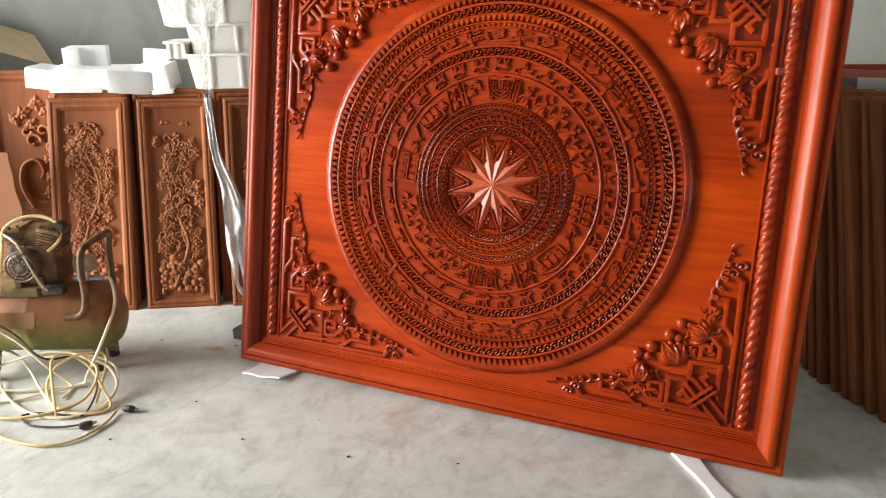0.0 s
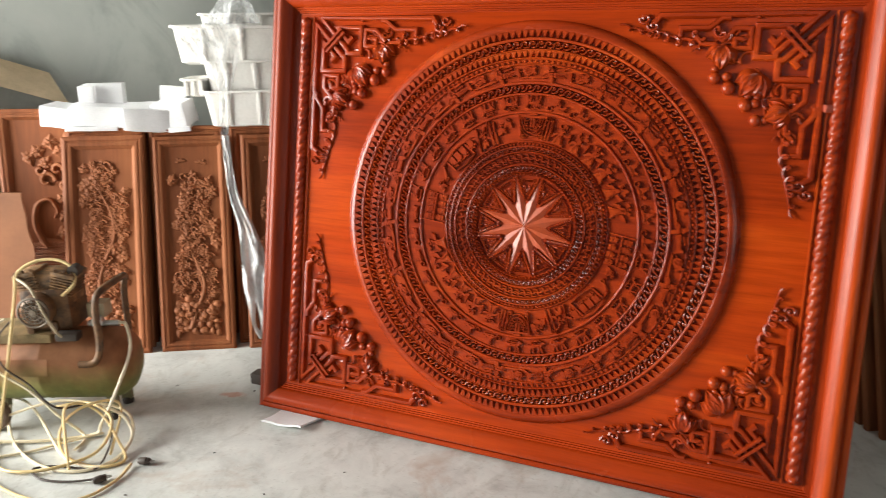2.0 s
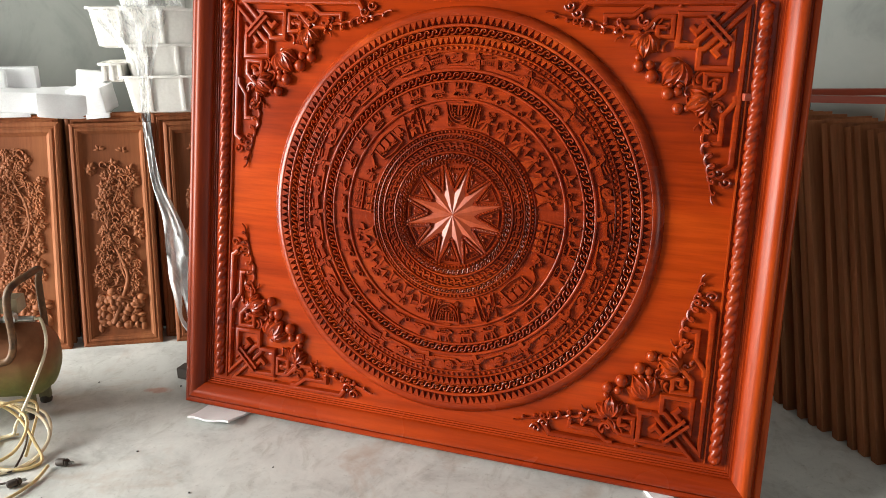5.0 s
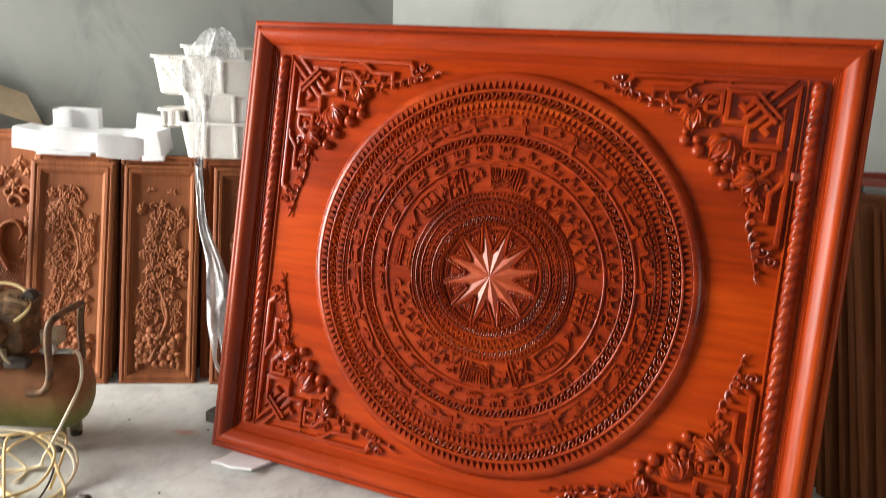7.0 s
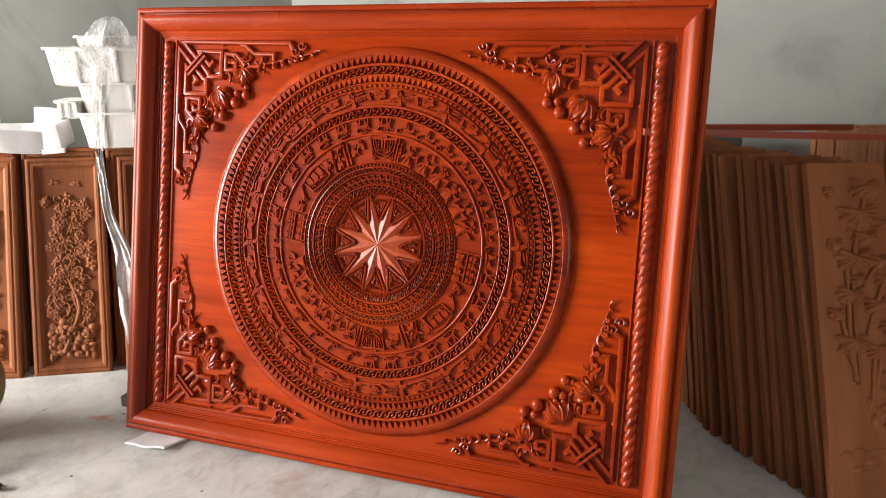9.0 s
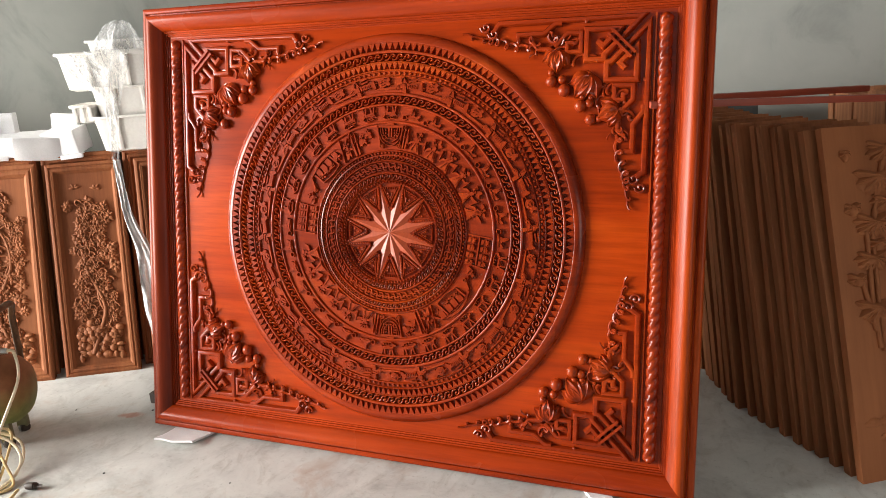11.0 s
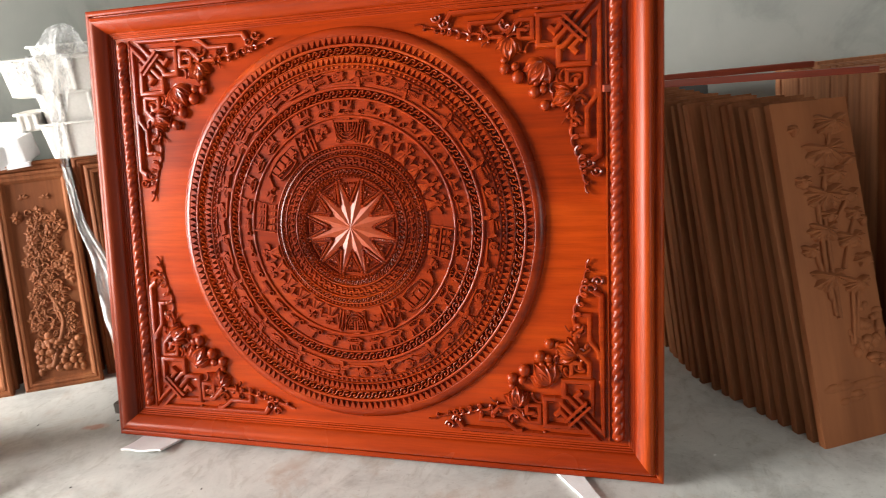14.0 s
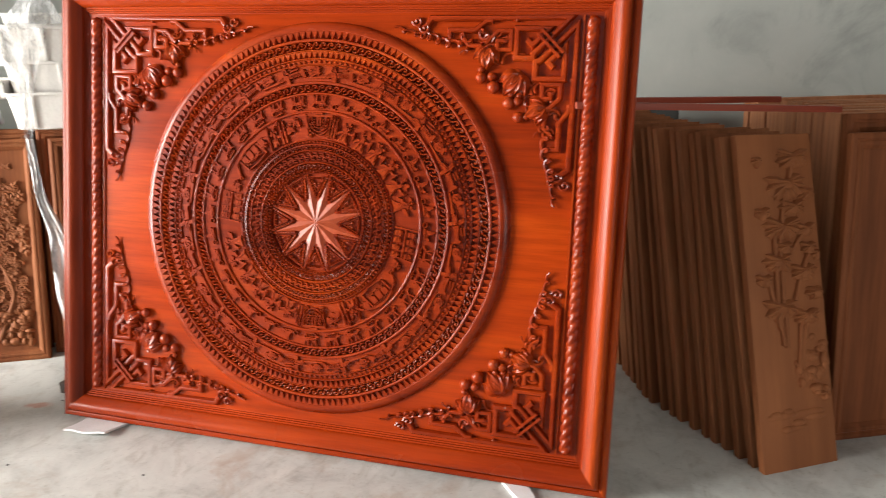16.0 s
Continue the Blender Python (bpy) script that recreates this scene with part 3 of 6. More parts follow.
for shift in (0.27, -0.27):
    hook_band("meander", 62, 0.1993, 0.2307, SHALLOW, 0.0010, 0.0058, [(-0.64, 0.42 + shift), (-0.14, 0.40 + shift), (0.14, -0.40 + shift), (0.64, -0.42 + shift)], 1.0, relief_band)
part("dot_ring", dot_ring(180, 0.5148, 0.0052, -0.0046, 0.0018), CARVED, medallion)
part("dot_ring", dot_ring(128, 0.2600, 0.0046, -0.0051, 0.0015), CARVED, medallion)
part("dot_ring", dot_ring(96, 0.1655, 0.0040, -0.0046, 0.0008), CARVED, medallion)

# twelve-pointed star: each ray has a ridge, two facets and steep flanks
TIP = 0.1630
outline = [(-0.0175, 0.0125, 0.0660), (-0.0118, 0.0108, 0.0800), (0, 0.0095, TIP), (0.0118, 0.0108, 0.0800), (0.0175, 0.0125, 0.0660)]
ridge = [(0, 0.0030, 0.0), (0, 0.0050, 0.0660), (0, 0.0056, 0.0800)]
ray_mesh = mesh_of(Buf().add(ridge + outline + [(x, 0.0140, z) for x, y, z in outline],
                             [(0, 3, 1), (3, 4, 2, 1), (4, 5, 2), (5, 6, 2), (6, 7, 1, 2), (7, 0, 1), (3, 8, 9, 4), (4, 9, 10, 5), (5, 10, 11, 6), (6, 11, 12, 7)]), "star_ray", STAR, 1)
for i in range(12):
    ray = part("star_ray", ray_mesh, STAR, medallion, "faceted ray of the star")
    ray.matrix_basis = Matrix.Translation((CU, 0, CV)) @ Matrix.Rotation(math.radians(15.3 + 30 * i), 4, "Y")
# between the rays: rows of dots along the edges, a comb and two drops
wedge_buf = Buf()


def at_wedge(x, z, h):
    return (x, -h, z)


LOW = -0.0130
for side in (-1, 1):
    a, b = (side * 0.0040, 0.0825), (side * 0.0368, 0.1550)
    relief_band(wedge_buf, [a, b], 0.0086, LOW, -0.0055, at_wedge, top=0.8)
    for k in range(9):
        f = (k + 0.4) / 9
        ball(wedge_buf, at_wedge(a[0] + (b[0] - a[0]) * f, a[1] + (b[1] - a[1]) * f, -0.0050), 0.0032, 0.0034, 0.0032, 4, 7)
    relief_band(wedge_buf, [(side * 0.0012, 0.1010), (side * 0.0262, 0.1490)], 0.0030, LOW, -0.0045, at_wedge)
    tube(wedge_buf, [at_wedge(x, z, -0.0062) for x, z in ((side * 0.0022, 0.1120), (side * 0.0058, 0.1225))], 0.0019, 6)
    ball(wedge_buf, at_wedge(side * 0.0072, 0.1275, -0.0062), 0.0046, 0.0040, 0.0046, 5, 9)
relief_band(wedge_buf, [(-0.0225, 0.1495), (0.0225, 0.1495)], 0.0034, LOW, -0.0045, at_wedge)
for k in range(5):
    relief_band(wedge_buf, [(-0.0170 + 0.0085 * k, 0.1492), (-0.0170 + 0.0085 * k, 0.1410)], 0.0030, LOW, -0.0045, at_wedge)
wedge_mesh = mesh_of(wedge_buf, "star_border", CARVED, 40)
for i in range(12):
    border = part("star_border", wedge_mesh, CARVED, medallion, "dotted wedge with a comb and two drops")
    border.matrix_basis = Matrix.Translation((CU, 0, CV)) @ Matrix.Rotation(math.radians(0.3 + 30 * i), 4, "Y")

# small reliefs in the bands, in millimetres: x clockwise along the ring, z outwards, from a band's middle line
CUT = 0.0054


def relief_group(name, shapes, lines=(), rings=(), width=2.4):
    """Flat raised shapes with fine raised lines and rings."""
    buf = Buf()
    for k, pts in enumerate(shapes):
        relief_shape(buf, [(x / 1000, z / 1000) for x, z in pts], 0.0, CUT + 0.0003 * (k % 3), at_wedge, 0.93)
    for pts in lines:
        relief_band(buf, [(x / 1000, z / 1000) for x, z in pts], width / 1000, 0.0, CUT + 0.0018, at_wedge, top=0.6)
    for x, z, r in rings:
        circle = [((x + r * math.cos(t)) / 1000, (z + r * math.sin(t)) / 1000) for t in [math.pi * k / 6 for k in range(12)]]
        relief_band(buf, circle, 3.0 / 1000, 0.0, CUT + 0.0012, at_wedge, closed=True)
    return mesh_of(buf, name, CARVED, 30)


def fan(cx, cz, r0, r1, n, start=0.0, wide=0.86):
    """Uneven, ragged petals round a point."""
    out = []
    for k in range(n):
        a = start + 2 * math.pi * k / n + 0.22 * math.sin(2.3 * k + start * 5)
        reach = r1 * (0.86 + 0.2 * math.sin(1.7 * k + cx + start * 7))
        bent = 0.22 * math.cos(3.1 * k + start)
        out.append([(cx + r * math.cos(a + d), cz + r * math.sin(a + d)) for r, d in ((r0, -0.3), (reach * 0.66, -wide / 2), (reach * 0.9, -0.25 + bent), (reach, bent), (reach * 0.8, 0.18 + bent), (reach * 0.62, wide / 2), (r0, 0.3))])
    return out


heron = relief_group("heron_relief", [
    [(-92, -21), (-92, -18), (-26, -7), (-22, -13)],
    [(-30, -9), (-22, -1), (-8, 4), (6, 4), (10, -8), (-6, -9), (-20, -14)],
    [(6, 5), (10, -9), (52, -6), (60, -14), (66, -13), (62, 10), (56, 10), (52, 4)],
    [(-8, 4), (-14, 20), (-2, 22), (10, 5)],
    [(14, 8), (14, 12), (42, 15), (42, 11)], [(14, 16), (14, 20), (40, 22), (40, 19)],
    [(-4, -8), (-2, -22), (10, -22), (8, -8)]],
    [[(16 + 6 * k, -7), (16 + 6 * k, 2)] for k in range(6)] + [[(-26, -8), (-14, 0), (-2, -2), (8, -4)], [(-8, 6), (-6, 18)]], [(-18, -5, 4)])
perch = relief_group("bird_relief", [[(-15, -3), (-11, 8), (-1, 12), (9, 8), (14, 1), (12, -8), (2, -13), (-9, -11)], [(8, 8), (14, 15), (21, 10), (17, 4), (23, -3), (16, -9), (12, -4)]],
                     [[(-8, -4), (0, 3), (6, 2)], [(-4, -8), (5, -4)], [(-15, -3), (-21, -5)]], [(-5, 3, 2.4)])
bird = relief_group("bird_relief", [[(-12, -12), (-6, -4), (4, 2), (22, -4), (26, -12), (14, -13), (0, -15)], [(-4, -4), (-1, 20), (4, 20), (10, 4), (8, -2)], [(14, -2), (24, 5), (28, 1), (24, -6)]],
                    [[(-10, -11), (4, -8), (18, -9)], [(0, 0), (2, 16)], [(8, -12), (22, -10)]], [(-18, -10, 6.5)])
stag = relief_group("stag_relief", [[(-15, -5), (-16, 3), (14, 4), (17, -1), (14, -6)], [(-16, 2), (-21, 20), (-17, 20), (-11, 3)], [(-12, 3), (-9, 20), (-5, 20), (-7, 3)], [(7, 3), (5, 20), (9, 20), (12, 3)], [(12, 2), (17, 20), (21, 20), (16, 0)],
                                    [(-15, 2), (-13, -5), (-20, -14), (-27, -11), (-26, -7), (-20, -6)], [(14, -4), (20, -8), (18, -1)]],
                    [[(-20, -14), (-10, -18), (14, -15)], [(-4, -17), (-6, -11)], [(4, -16), (2, -10)], [(11, -15), (10, -9)], [(-10, -1), (10, -1)]])
plumes = [relief_group("plume_relief", [[(-17 - 2 * v, -39), (-12, -22), (-7, -4), (7, -4), (10, -20), (18 - v, -38), (4, -34)], [(-6, -6), (-5, 8), (6, 8), (6, -6)]] + fan(1 - v, 16, 4, 20 + v, 5, 0.4 + 0.7 * v, 1.05)
                       + [[(6, 0), (19, 1 + 3 * v), (27, 10), (31, 8), (24, -4), (8, -7)], [(-6, 0), (-18, -6 + 2 * v), (-25, -18), (-22, -22), (-13, -11), (-5, -6)]],
                       [[(-9, -33), (-2, -6)], [(8, -32), (2, -6)], [(0, 8), (8 - 5 * v, 27)], [(0, 8), (-10, 22)], [(-24, -20), (-30, 6 + 4 * v)]], [(0, 14, 3.5)]) for v in range(3)]
dancer = relief_group("plume_relief", [[(-12, -34), (-9, -10), (9, -8), (8, -34), (2, -20), (-4, -34)]] + fan(2, 10, 3, 17, 5, 1.1) + [[(8, -8), (20, -14), (24, -10), (12, 0)]],
                      [[(-22, -38), (-14, 34)], [(-6, -14), (6, -12)], [(2, 10), (14, 30)]], [(2, 8, 3.5)])
spears = relief_group("staff_relief", [[(-9, -38), (-6, 34), (-3, 34), (-3, -38)], [(3, -38), (9, 36), (12, 35), (9, -38)]], [[(-12, 24), (-4, 40), (2, 24)], [(-6, 0), (10, 6)]])
squat = relief_group("kneeling_relief", [[(-13, -14), (-11, 6), (2, 10), (12, 2), (14, -14), (4, -8), (-4, -14)]] + fan(0, 10, 2, 12, 5, 0.2), [[(-10, -2), (10, -4)], [(12, 2), (22, 8)]], [(0, 9, 3)])


def house_relief(wide, arcs):
    """An arched house front with a flat base, ribs, two rings at the eaves and a door opening."""
    base, eave = 33, -34
    shapes = [[(-wide * 1.08, base), (wide * 1.08, base), (wide * 1.05, base - 7), (-wide * 1.05, base - 7)]]
    lines = [[(-wide, base), (-wide * 0.74, eave + 10)], [(wide, base), (wide * 0.74, eave + 10)]]
    for k in range(arcs):
        s = 1 - k * 0.19
        lines.append([(wide * 0.92 * s * math.cos(t), base - 6 - 55 * s * math.sin(t)) for t in [math.pi * j / 14 for j in range(15)]])
    shapes += [[(-7, base - 6), (-7, base - 34), (-2, base - 36), (-2, base - 6)], [(2, base - 6), (2, base - 36), (7, base - 34), (7, base - 6)], [(-13, 34), (-11, 40), (11, 40), (13, 34)]]
    buf_rings = [(-wide * 0.66, eave + 5, 6), (wide * 0.66, eave + 5, 6), (-wide * 0.66, eave + 5, 2), (wide * 0.66, eave + 5, 2)]
    dots = [(x * wide, z, 1.6) for x in (-0.52, -0.34, 0.34, 0.52) for z in (18, 10, 2, -6)]
    return relief_group("house_relief", shapes, lines, buf_rings + dots, 2.8)


def platform_relief():
    """A frame of two storeys with small crouching shapes in it."""
    shapes = [[(-46, -40), (-46, 40), (-42, 40), (-42, -40)], [(-44, -3), (-44, 1), (48, 1), (48, -3)]]
    for k in range(4):
        for z in (-22, 19):
            shapes += [[(-36 + 22 * k, z - 14), (-38 + 22 * k, z + 2), (-30 + 22 * k, z + 12), (-22 + 22 * k, z + 4), (-20 + 22 * k, z - 14)]]
            shapes += fan(-28 + 22 * k, z + 4, 2, 11, 5, 0.5 * k)
    lines = [[(-36 + 22 * k, z - 4), (-22 + 22 * k, z - 6)] for k in range(4) for z in (-22, 19)] + [[(40, -36), (50, 34)]]
    return relief_group("platform_relief", shapes, lines, [(-28 + 22 * k, z + 6, 3) for k in range(4) for z in (-22, 19)])


def boat_relief():
    """A curved hull with a raised stem, a sail-like frame and crouching shapes in it."""
    hull = [(x, 26 - 20 * (x / 66) ** 2) for x in range(-66, 67, 11)]
    under = [(x, z + 10 - 5 * abs(x) / 66) for x, z in hull[::-1]]
    shapes = [hull + under, [(-66, 8), (-76, -16), (-70, -18), (-58, 8)], [(66, 8), (78, -10), (72, -14), (58, 8)], [(-46, 16), (-40, -26), (-36, -26), (-40, 16)], [(30, 18), (36, -30), (40, -30), (36, 18)]]
    for k, x in enumerate((-26, -4, 18, 48)):
        shapes += [[(x - 9, 18), (x - 10, -4), (x, -12), (x + 9, -4), (x + 8, 18)]] + fan(x, -10, 3, 14, 5, 0.4 * k)
    lines = [[(-38, -26), (0, -34), (38, -30)], [(-30, -8), (26, -20)], [(-60, 14), (0, 24), (60, 14)], [(-70, -16), (-80, -26)]]
    return relief_group("boat_relief", shapes, lines, [(-74, -22, 5), (-4, -10, 3), (18, -10, 3)])


def set_round(name, me, r, degrees, flip=False, spin=0):
    ob = part(name, me, CARVED, medallion)
    a = radians(degrees)
    x, y, z = polar(r, a, BAND - 0.0002)
    ob.matrix_basis = Matrix.Translation((x, y, z)) @ Matrix.Rotation(a + radians(spin), 4, "Y") @ Matrix.Diagonal((-1.06 if flip else 1.06, 1.5, 1.06, 1))
    return ob


rng = random.Random(4)
# outer band: herons with round birds between them
for i in range(18):
    set_round("heron_relief", heron, 0.4780, 20 * i + 6.2).scale = (1.04, 1.5, 1.2)
    set_round("bird_relief", perch, 0.4850, 20 * i + 17.4, False, rng.uniform(-14, 14)).scale = (1.2, 1.5, 1.3)
# middle band: two runs of stags, two of birds
for i in range(32):
    d = 11.25 * i + 0.5
    if (d % 180) < 3 or (d % 180) > 94:
        set_round("stag_relief", stag, 0.3875, d).scale = (1.16, 1.5, 1.12)
    else:
        set_round("bird_relief", bird, 0.3865, d).scale = (1.16, 1.5, 1.12)
# inner band, twice over: house, staffs, plumes, platform, boat, staffs
platform, boat, spare = platform_relief(), boat_relief(), 0.3125
for half, house in ((0, house_relief(44, 3)), (178, house_relief(40, 3))):
    set_round("house_relief", house, spare, half + 0.8)
    set_round("staff_relief", spears, spare, half + 10.5).scale = (0.8, 1.5, 0.95)
    for k in range(6):
        set_round("plume_relief", plumes[k % 3], spare, half + 18.4 + 11.6 * k, False, rng.uniform(-5, 5)).scale = (1.14, 1.5, 1.04)
    set_round("platform_relief", platform, spare, half + 98.5)
    set_round("kneeling_relief", squat, 0.305, half + 112, False, 10)
    set_round("boat_relief", boat, spare, half + 134).scale = (1.12, 1.5, 1.05)
    for k, (d, me) in enumerate(((152.5, dancer), (158.5, spears), (164, squat))):
        set_round(("plume_relief", "staff_relief", "kneeling_relief")[k], me, spare, half + d, False, rng.uniform(-6, 6))
    set_round("kneeling_relief", squat, 0.328, half + 168.5, True)

# ---- carved corners: fretwork, leaves, fruit and tendrils ----


def corner_carving(cx, cy, sx, sy, label):
    """A corner of the field at (cx, cy); a runs inwards along x by sx, b inwards along z by sy."""

    def place(a, b, h):
        return at_panel(cx + sx * a, cy + sy * b, FIELD + h)

    fret = Buf()

    def both(pts, width=0.011, high=0.011, steps=0):
        for swap in (False, True):
            q = [(y, x) for x, y in pts] if swap else pts
            round_band(fret, q, width * 1.22, -0.001, high, place)

    # the border bar turns at the corner, crosses it and ends in a squared spiral
    both([(0.470, 0.034), (0.455, 0.012), (0.030, 0.010), (0.137, 0.117), (0.137, 0.128), (0.188, 0.128), (0.188, 0.042), (0.092, 0.042), (0.140, 0.090), (0.156, 0.074)], 0.0170, 0.016)
    both([(0.283, 0.088), (0.246, 0.050), (0.205, 0.050), (0.205, 0.104), (0.246, 0.104), (0.246, 0.078), (0.226, 0.078)], 0.0145, 0.015)
    both([(0.395, 0.066), (0.395, 0.048), (0.318, 0.048), (0.282, 0.020), (0.262, 0.020)], 0.0145, 0.015)
    both([(0.262, 0.128), (0.300, 0.092), (0.335, 0.092), (0.352, 0.070)], 0.0130, 0.014)
    for pts, high in (([(0.046, 0.114), (0.114, 0.046)], 0.023), ([(0.058, 0.126), (0.126, 0.058)], 0.023)):
        relief_band(fret, pts, 0.0125, -0.001, high, place, top=0.62)
    for ea, eb in ((0.395, 0.068), (0.068, 0.395), (0.016, 0.190), (0.190, 0.016)):
        ball(fret, place(ea, eb, 0.005), 0.008, 0.008, 0.008, 5, 10)
    for ca, cb in ((0.475, 0.040), (0.040, 0.475), (0.500, 0.020), (0.020, 0.500)):
        curl = [(ca + (0.017 - 0.0012 * k) * math.cos(0.62 * k), cb + (0.017 - 0.0012 * k) * math.sin(0.62 * k)) for k in range(13)]
        tube(fret, [place(x, y, 0.006) for x, y in curl], 0.0045, 6)
    root = part("corner_carving", fret, CARVED, panel, label)

    # tendrils
    def tendril(pts, wave, turns, radius):
        base = spline(pts, 22)
        buf_pts = []
        n = len(base)
        for i, q in enumerate(base):
            t = i / (n - 1)
            d = base[min(i + 1, n - 1)] - base[max(i - 1, 0)]
            d = d / (np.linalg.norm(d) or 1)
            w = wave * (0.5 + 0.5 * math.sin(math.pi * min(1, t * 1.3))) * math.sin(turns * 2 * math.pi * t ** 0.9)
            along = wave * 0.9 * math.cos(turns * 2 * math.pi * t ** 0.9)
            g = q + np.array((-d[1], d[0])) * w + d * along
            buf_pts.append(place(g[0], g[1], 0.007 + 0.004 * math.cos(turns * 2 * math.pi * t)))
        b = Buf()
        tube(b, buf_pts, radius, 6, taper=lambda t: 1 - 0.45 * t)
        part("tendril", b, CARVED, root)

    tendril([(0.085, 0.33), (0.086, 0.40), (0.066, 0.46), (0.060, 0.50), (0.048, 0.555)], 0.0120, 8, 0.0060)
    tendril([(0.33, 0.085), (0.40, 0.086), (0.46, 0.066), (0.50, 0.060), (0.562, 0.042)], 0.0120, 8, 0.0060)
    tendril([(0.07, 0.22), (0.10, 0.25), (0.09, 0.29), (0.12, 0.30)], 0.012, 4, 0.0060)
    tendril([(0.22, 0.07), (0.25, 0.10), (0.29, 0.09), (0.30, 0.12)], 0.012, 4, 0.0060)
    tendril([(0.13, 0.15), (0.12, 0.20), (0.15, 0.25), (0.14, 0.29)], 0.009, 4, 0.0052)
    tendril([(0.15, 0.13), (0.20, 0.12), (0.25, 0.15), (0.29, 0.14)], 0.009, 4, 0.0052)

    tendril([(0.10, 0.20), (0.13, 0.22), (0.16, 0.20), (0.18, 0.17)], 0.011, 4, 0.0055)
    tendril([(0.05, 0.30), (0.075, 0.275), (0.06, 0.245)], 0.012, 3, 0.0055)
    tendril([(0.30, 0.05), (0.275, 0.075), (0.245, 0.06)], 0.012, 3, 0.0055)
    tendril([(0.36, 0.06), (0.33, 0.09), (0.355, 0.115)], 0.010, 3, 0.0050)
    tendril([(0.06, 0.36), (0.09, 0.33), (0.115, 0.355)], 0.010, 3, 0.0050)

    # leaf clusters hang downwards from their stems, or rise from the lower corners
    for ca, cb, size, facing in ((0.116, 0.283, 0.047, 22), (0.190, 0.203, 0.056, 58), (0.276, 0.126, 0.047, 82)):
        leaf = Buf()
        facing = math.radians(facing)
        for k in range(5):
            da = (k - 2) * 0.40 + 0.08 * math.sin(5 * k + 40 * ca)
            reach = size * (1.16 - 0.07 * abs(k - 2)) * (0.88 if k % 2 else 1.05)
            d = np.array((math.cos(facing + da), math.sin(facing + da)))
            s = np.array((-d[1], d[0]))
            rows = []
            for j in range(7):
                t = j / 6
                wide = size * 0.50 * math.sin(math.pi * min(0.99, t * 0.82 + 0.17)) ** 0.95
                c = np.array((ca, cb)) - np.array((math.cos(facing), math.sin(facing))) * size * 0.5 + d * reach * t * 1.1
                lift = 0.010 + 0.017 * math.sin(math.pi * (t * 0.78 + 0.15)) - 0.003 * abs(k - 2) + (0.003 if k % 2 else 0)
                for o, hh in ((-1, -0.010), (-0.5, 0.002), (0, -0.003), (0.5, 0.002), (1, -0.010)):
                    q = c + s * wide * o
                    rows.append(place(q[0], q[1], max(-0.001, lift + hh)))
            leaf.add(rows, grid_faces(7, 5))
        core = place(ca - math.cos(facing) * size * 0.3, cb - math.sin(facing) * size * 0.3, 0.004)
        ball(leaf, core, size * 0.42, 0.016, size * 0.42, 6, 12)
        part("leaf_spray", leaf, CARVED, root, sharp=50)
    # gourds: a large ball with a small one towards its stem
    for fa, fb, size, na, nb, neck in ((0.291, 0.188, 0.0165, 0.292, 0.163, 0.0105), (0.251, 0.216, 0.0190, 0.258, 0.184, 0.0135), (0.202, 0.262, 0.0180, 0.196, 0.236, 0.010), (0.176, 0.256, 0.0135, 0.172, 0.238, 0.009), (0.171, 0.303, 0.0165, 0.146, 0.301, 0.0105)):
        fruit = Buf()
        ball(fruit, place(fa, fb, size * 0.55), size, size * 0.9, size * 1.05, 8, 14)
        ball(fruit, place(na, nb, neck * 0.8), neck, neck, neck, 7, 12)
        d = np.array((fa - na, fb - nb))
        d = d / np.linalg.norm(d) * size * 1.03
        ball(fruit, place(fa + d[0], fb + d[1], size * 0.55), size * 0.15, size * 0.2, size * 0.15, 4, 6)
        part("gourd", fruit, CARVED, root)
    return root


FX, FZ = 0.168, 0.110
corner_carving(FX, FZ, 1, 1, "fretwork, leaves and gourds carved in relief")
corner_carving(PW - FX, FZ, -1, 1, "fretwork, leaves and gourds carved in relief")
corner_carving(FX, PH - FZ, 1, -1, "fretwork, leaves and gourds carved in relief")
corner_carving(PW - FX, PH - FZ, -1, -1, "fretwork, leaves and gourds carved in relief")

# ---- what stands round the panel ----
ROW = 31.0  # the way the leaning rows run, degrees from x


def blob_flower(buf, c, size, h, place, rng, petals=6):
    for k in range(petals):
        a = 2 * math.pi * k / petals + rng.uniform(-0.2, 0.2)
        r = size * rng.uniform(0.5, 0.75)
        q = place(c[0] + r * math.cos(a), c[1] + r * math.sin(a), h * rng.uniform(0.45, 0.8))
        ball(buf, q, size * 0.42, h * 0.5, size * 0.42, 4, 7)
    ball(buf, place(c[0], c[1], h * 0.8), size * 0.3, h * 0.4, size * 0.3, 4, 7)


def blade(buf, c, a, length, wide, h, place):
    """A pointed leaf from c in the direction a."""
    d, s = np.array((math.cos(a), math.sin(a))), np.array((-math.sin(a), math.cos(a)))
    c = np.array(c)
    vs = []
    for t, w, l in ((0, 0.25, 0.45), (0.35, 1.0, 1.0), (0.7, 0.7, 0.8), (1.0, 0.05, 0.15)):
        for o, k in ((-1, 0.0), (-0.9, 0.62), (0, 1.0), (0.9, 0.62), (1, 0.0)):
            q = c + d * length * t + s * wide * w * o * 0.5
            vs.append(place(q[0], q[1], h * l * k))
    buf.add(vs, grid_faces(4, 5))


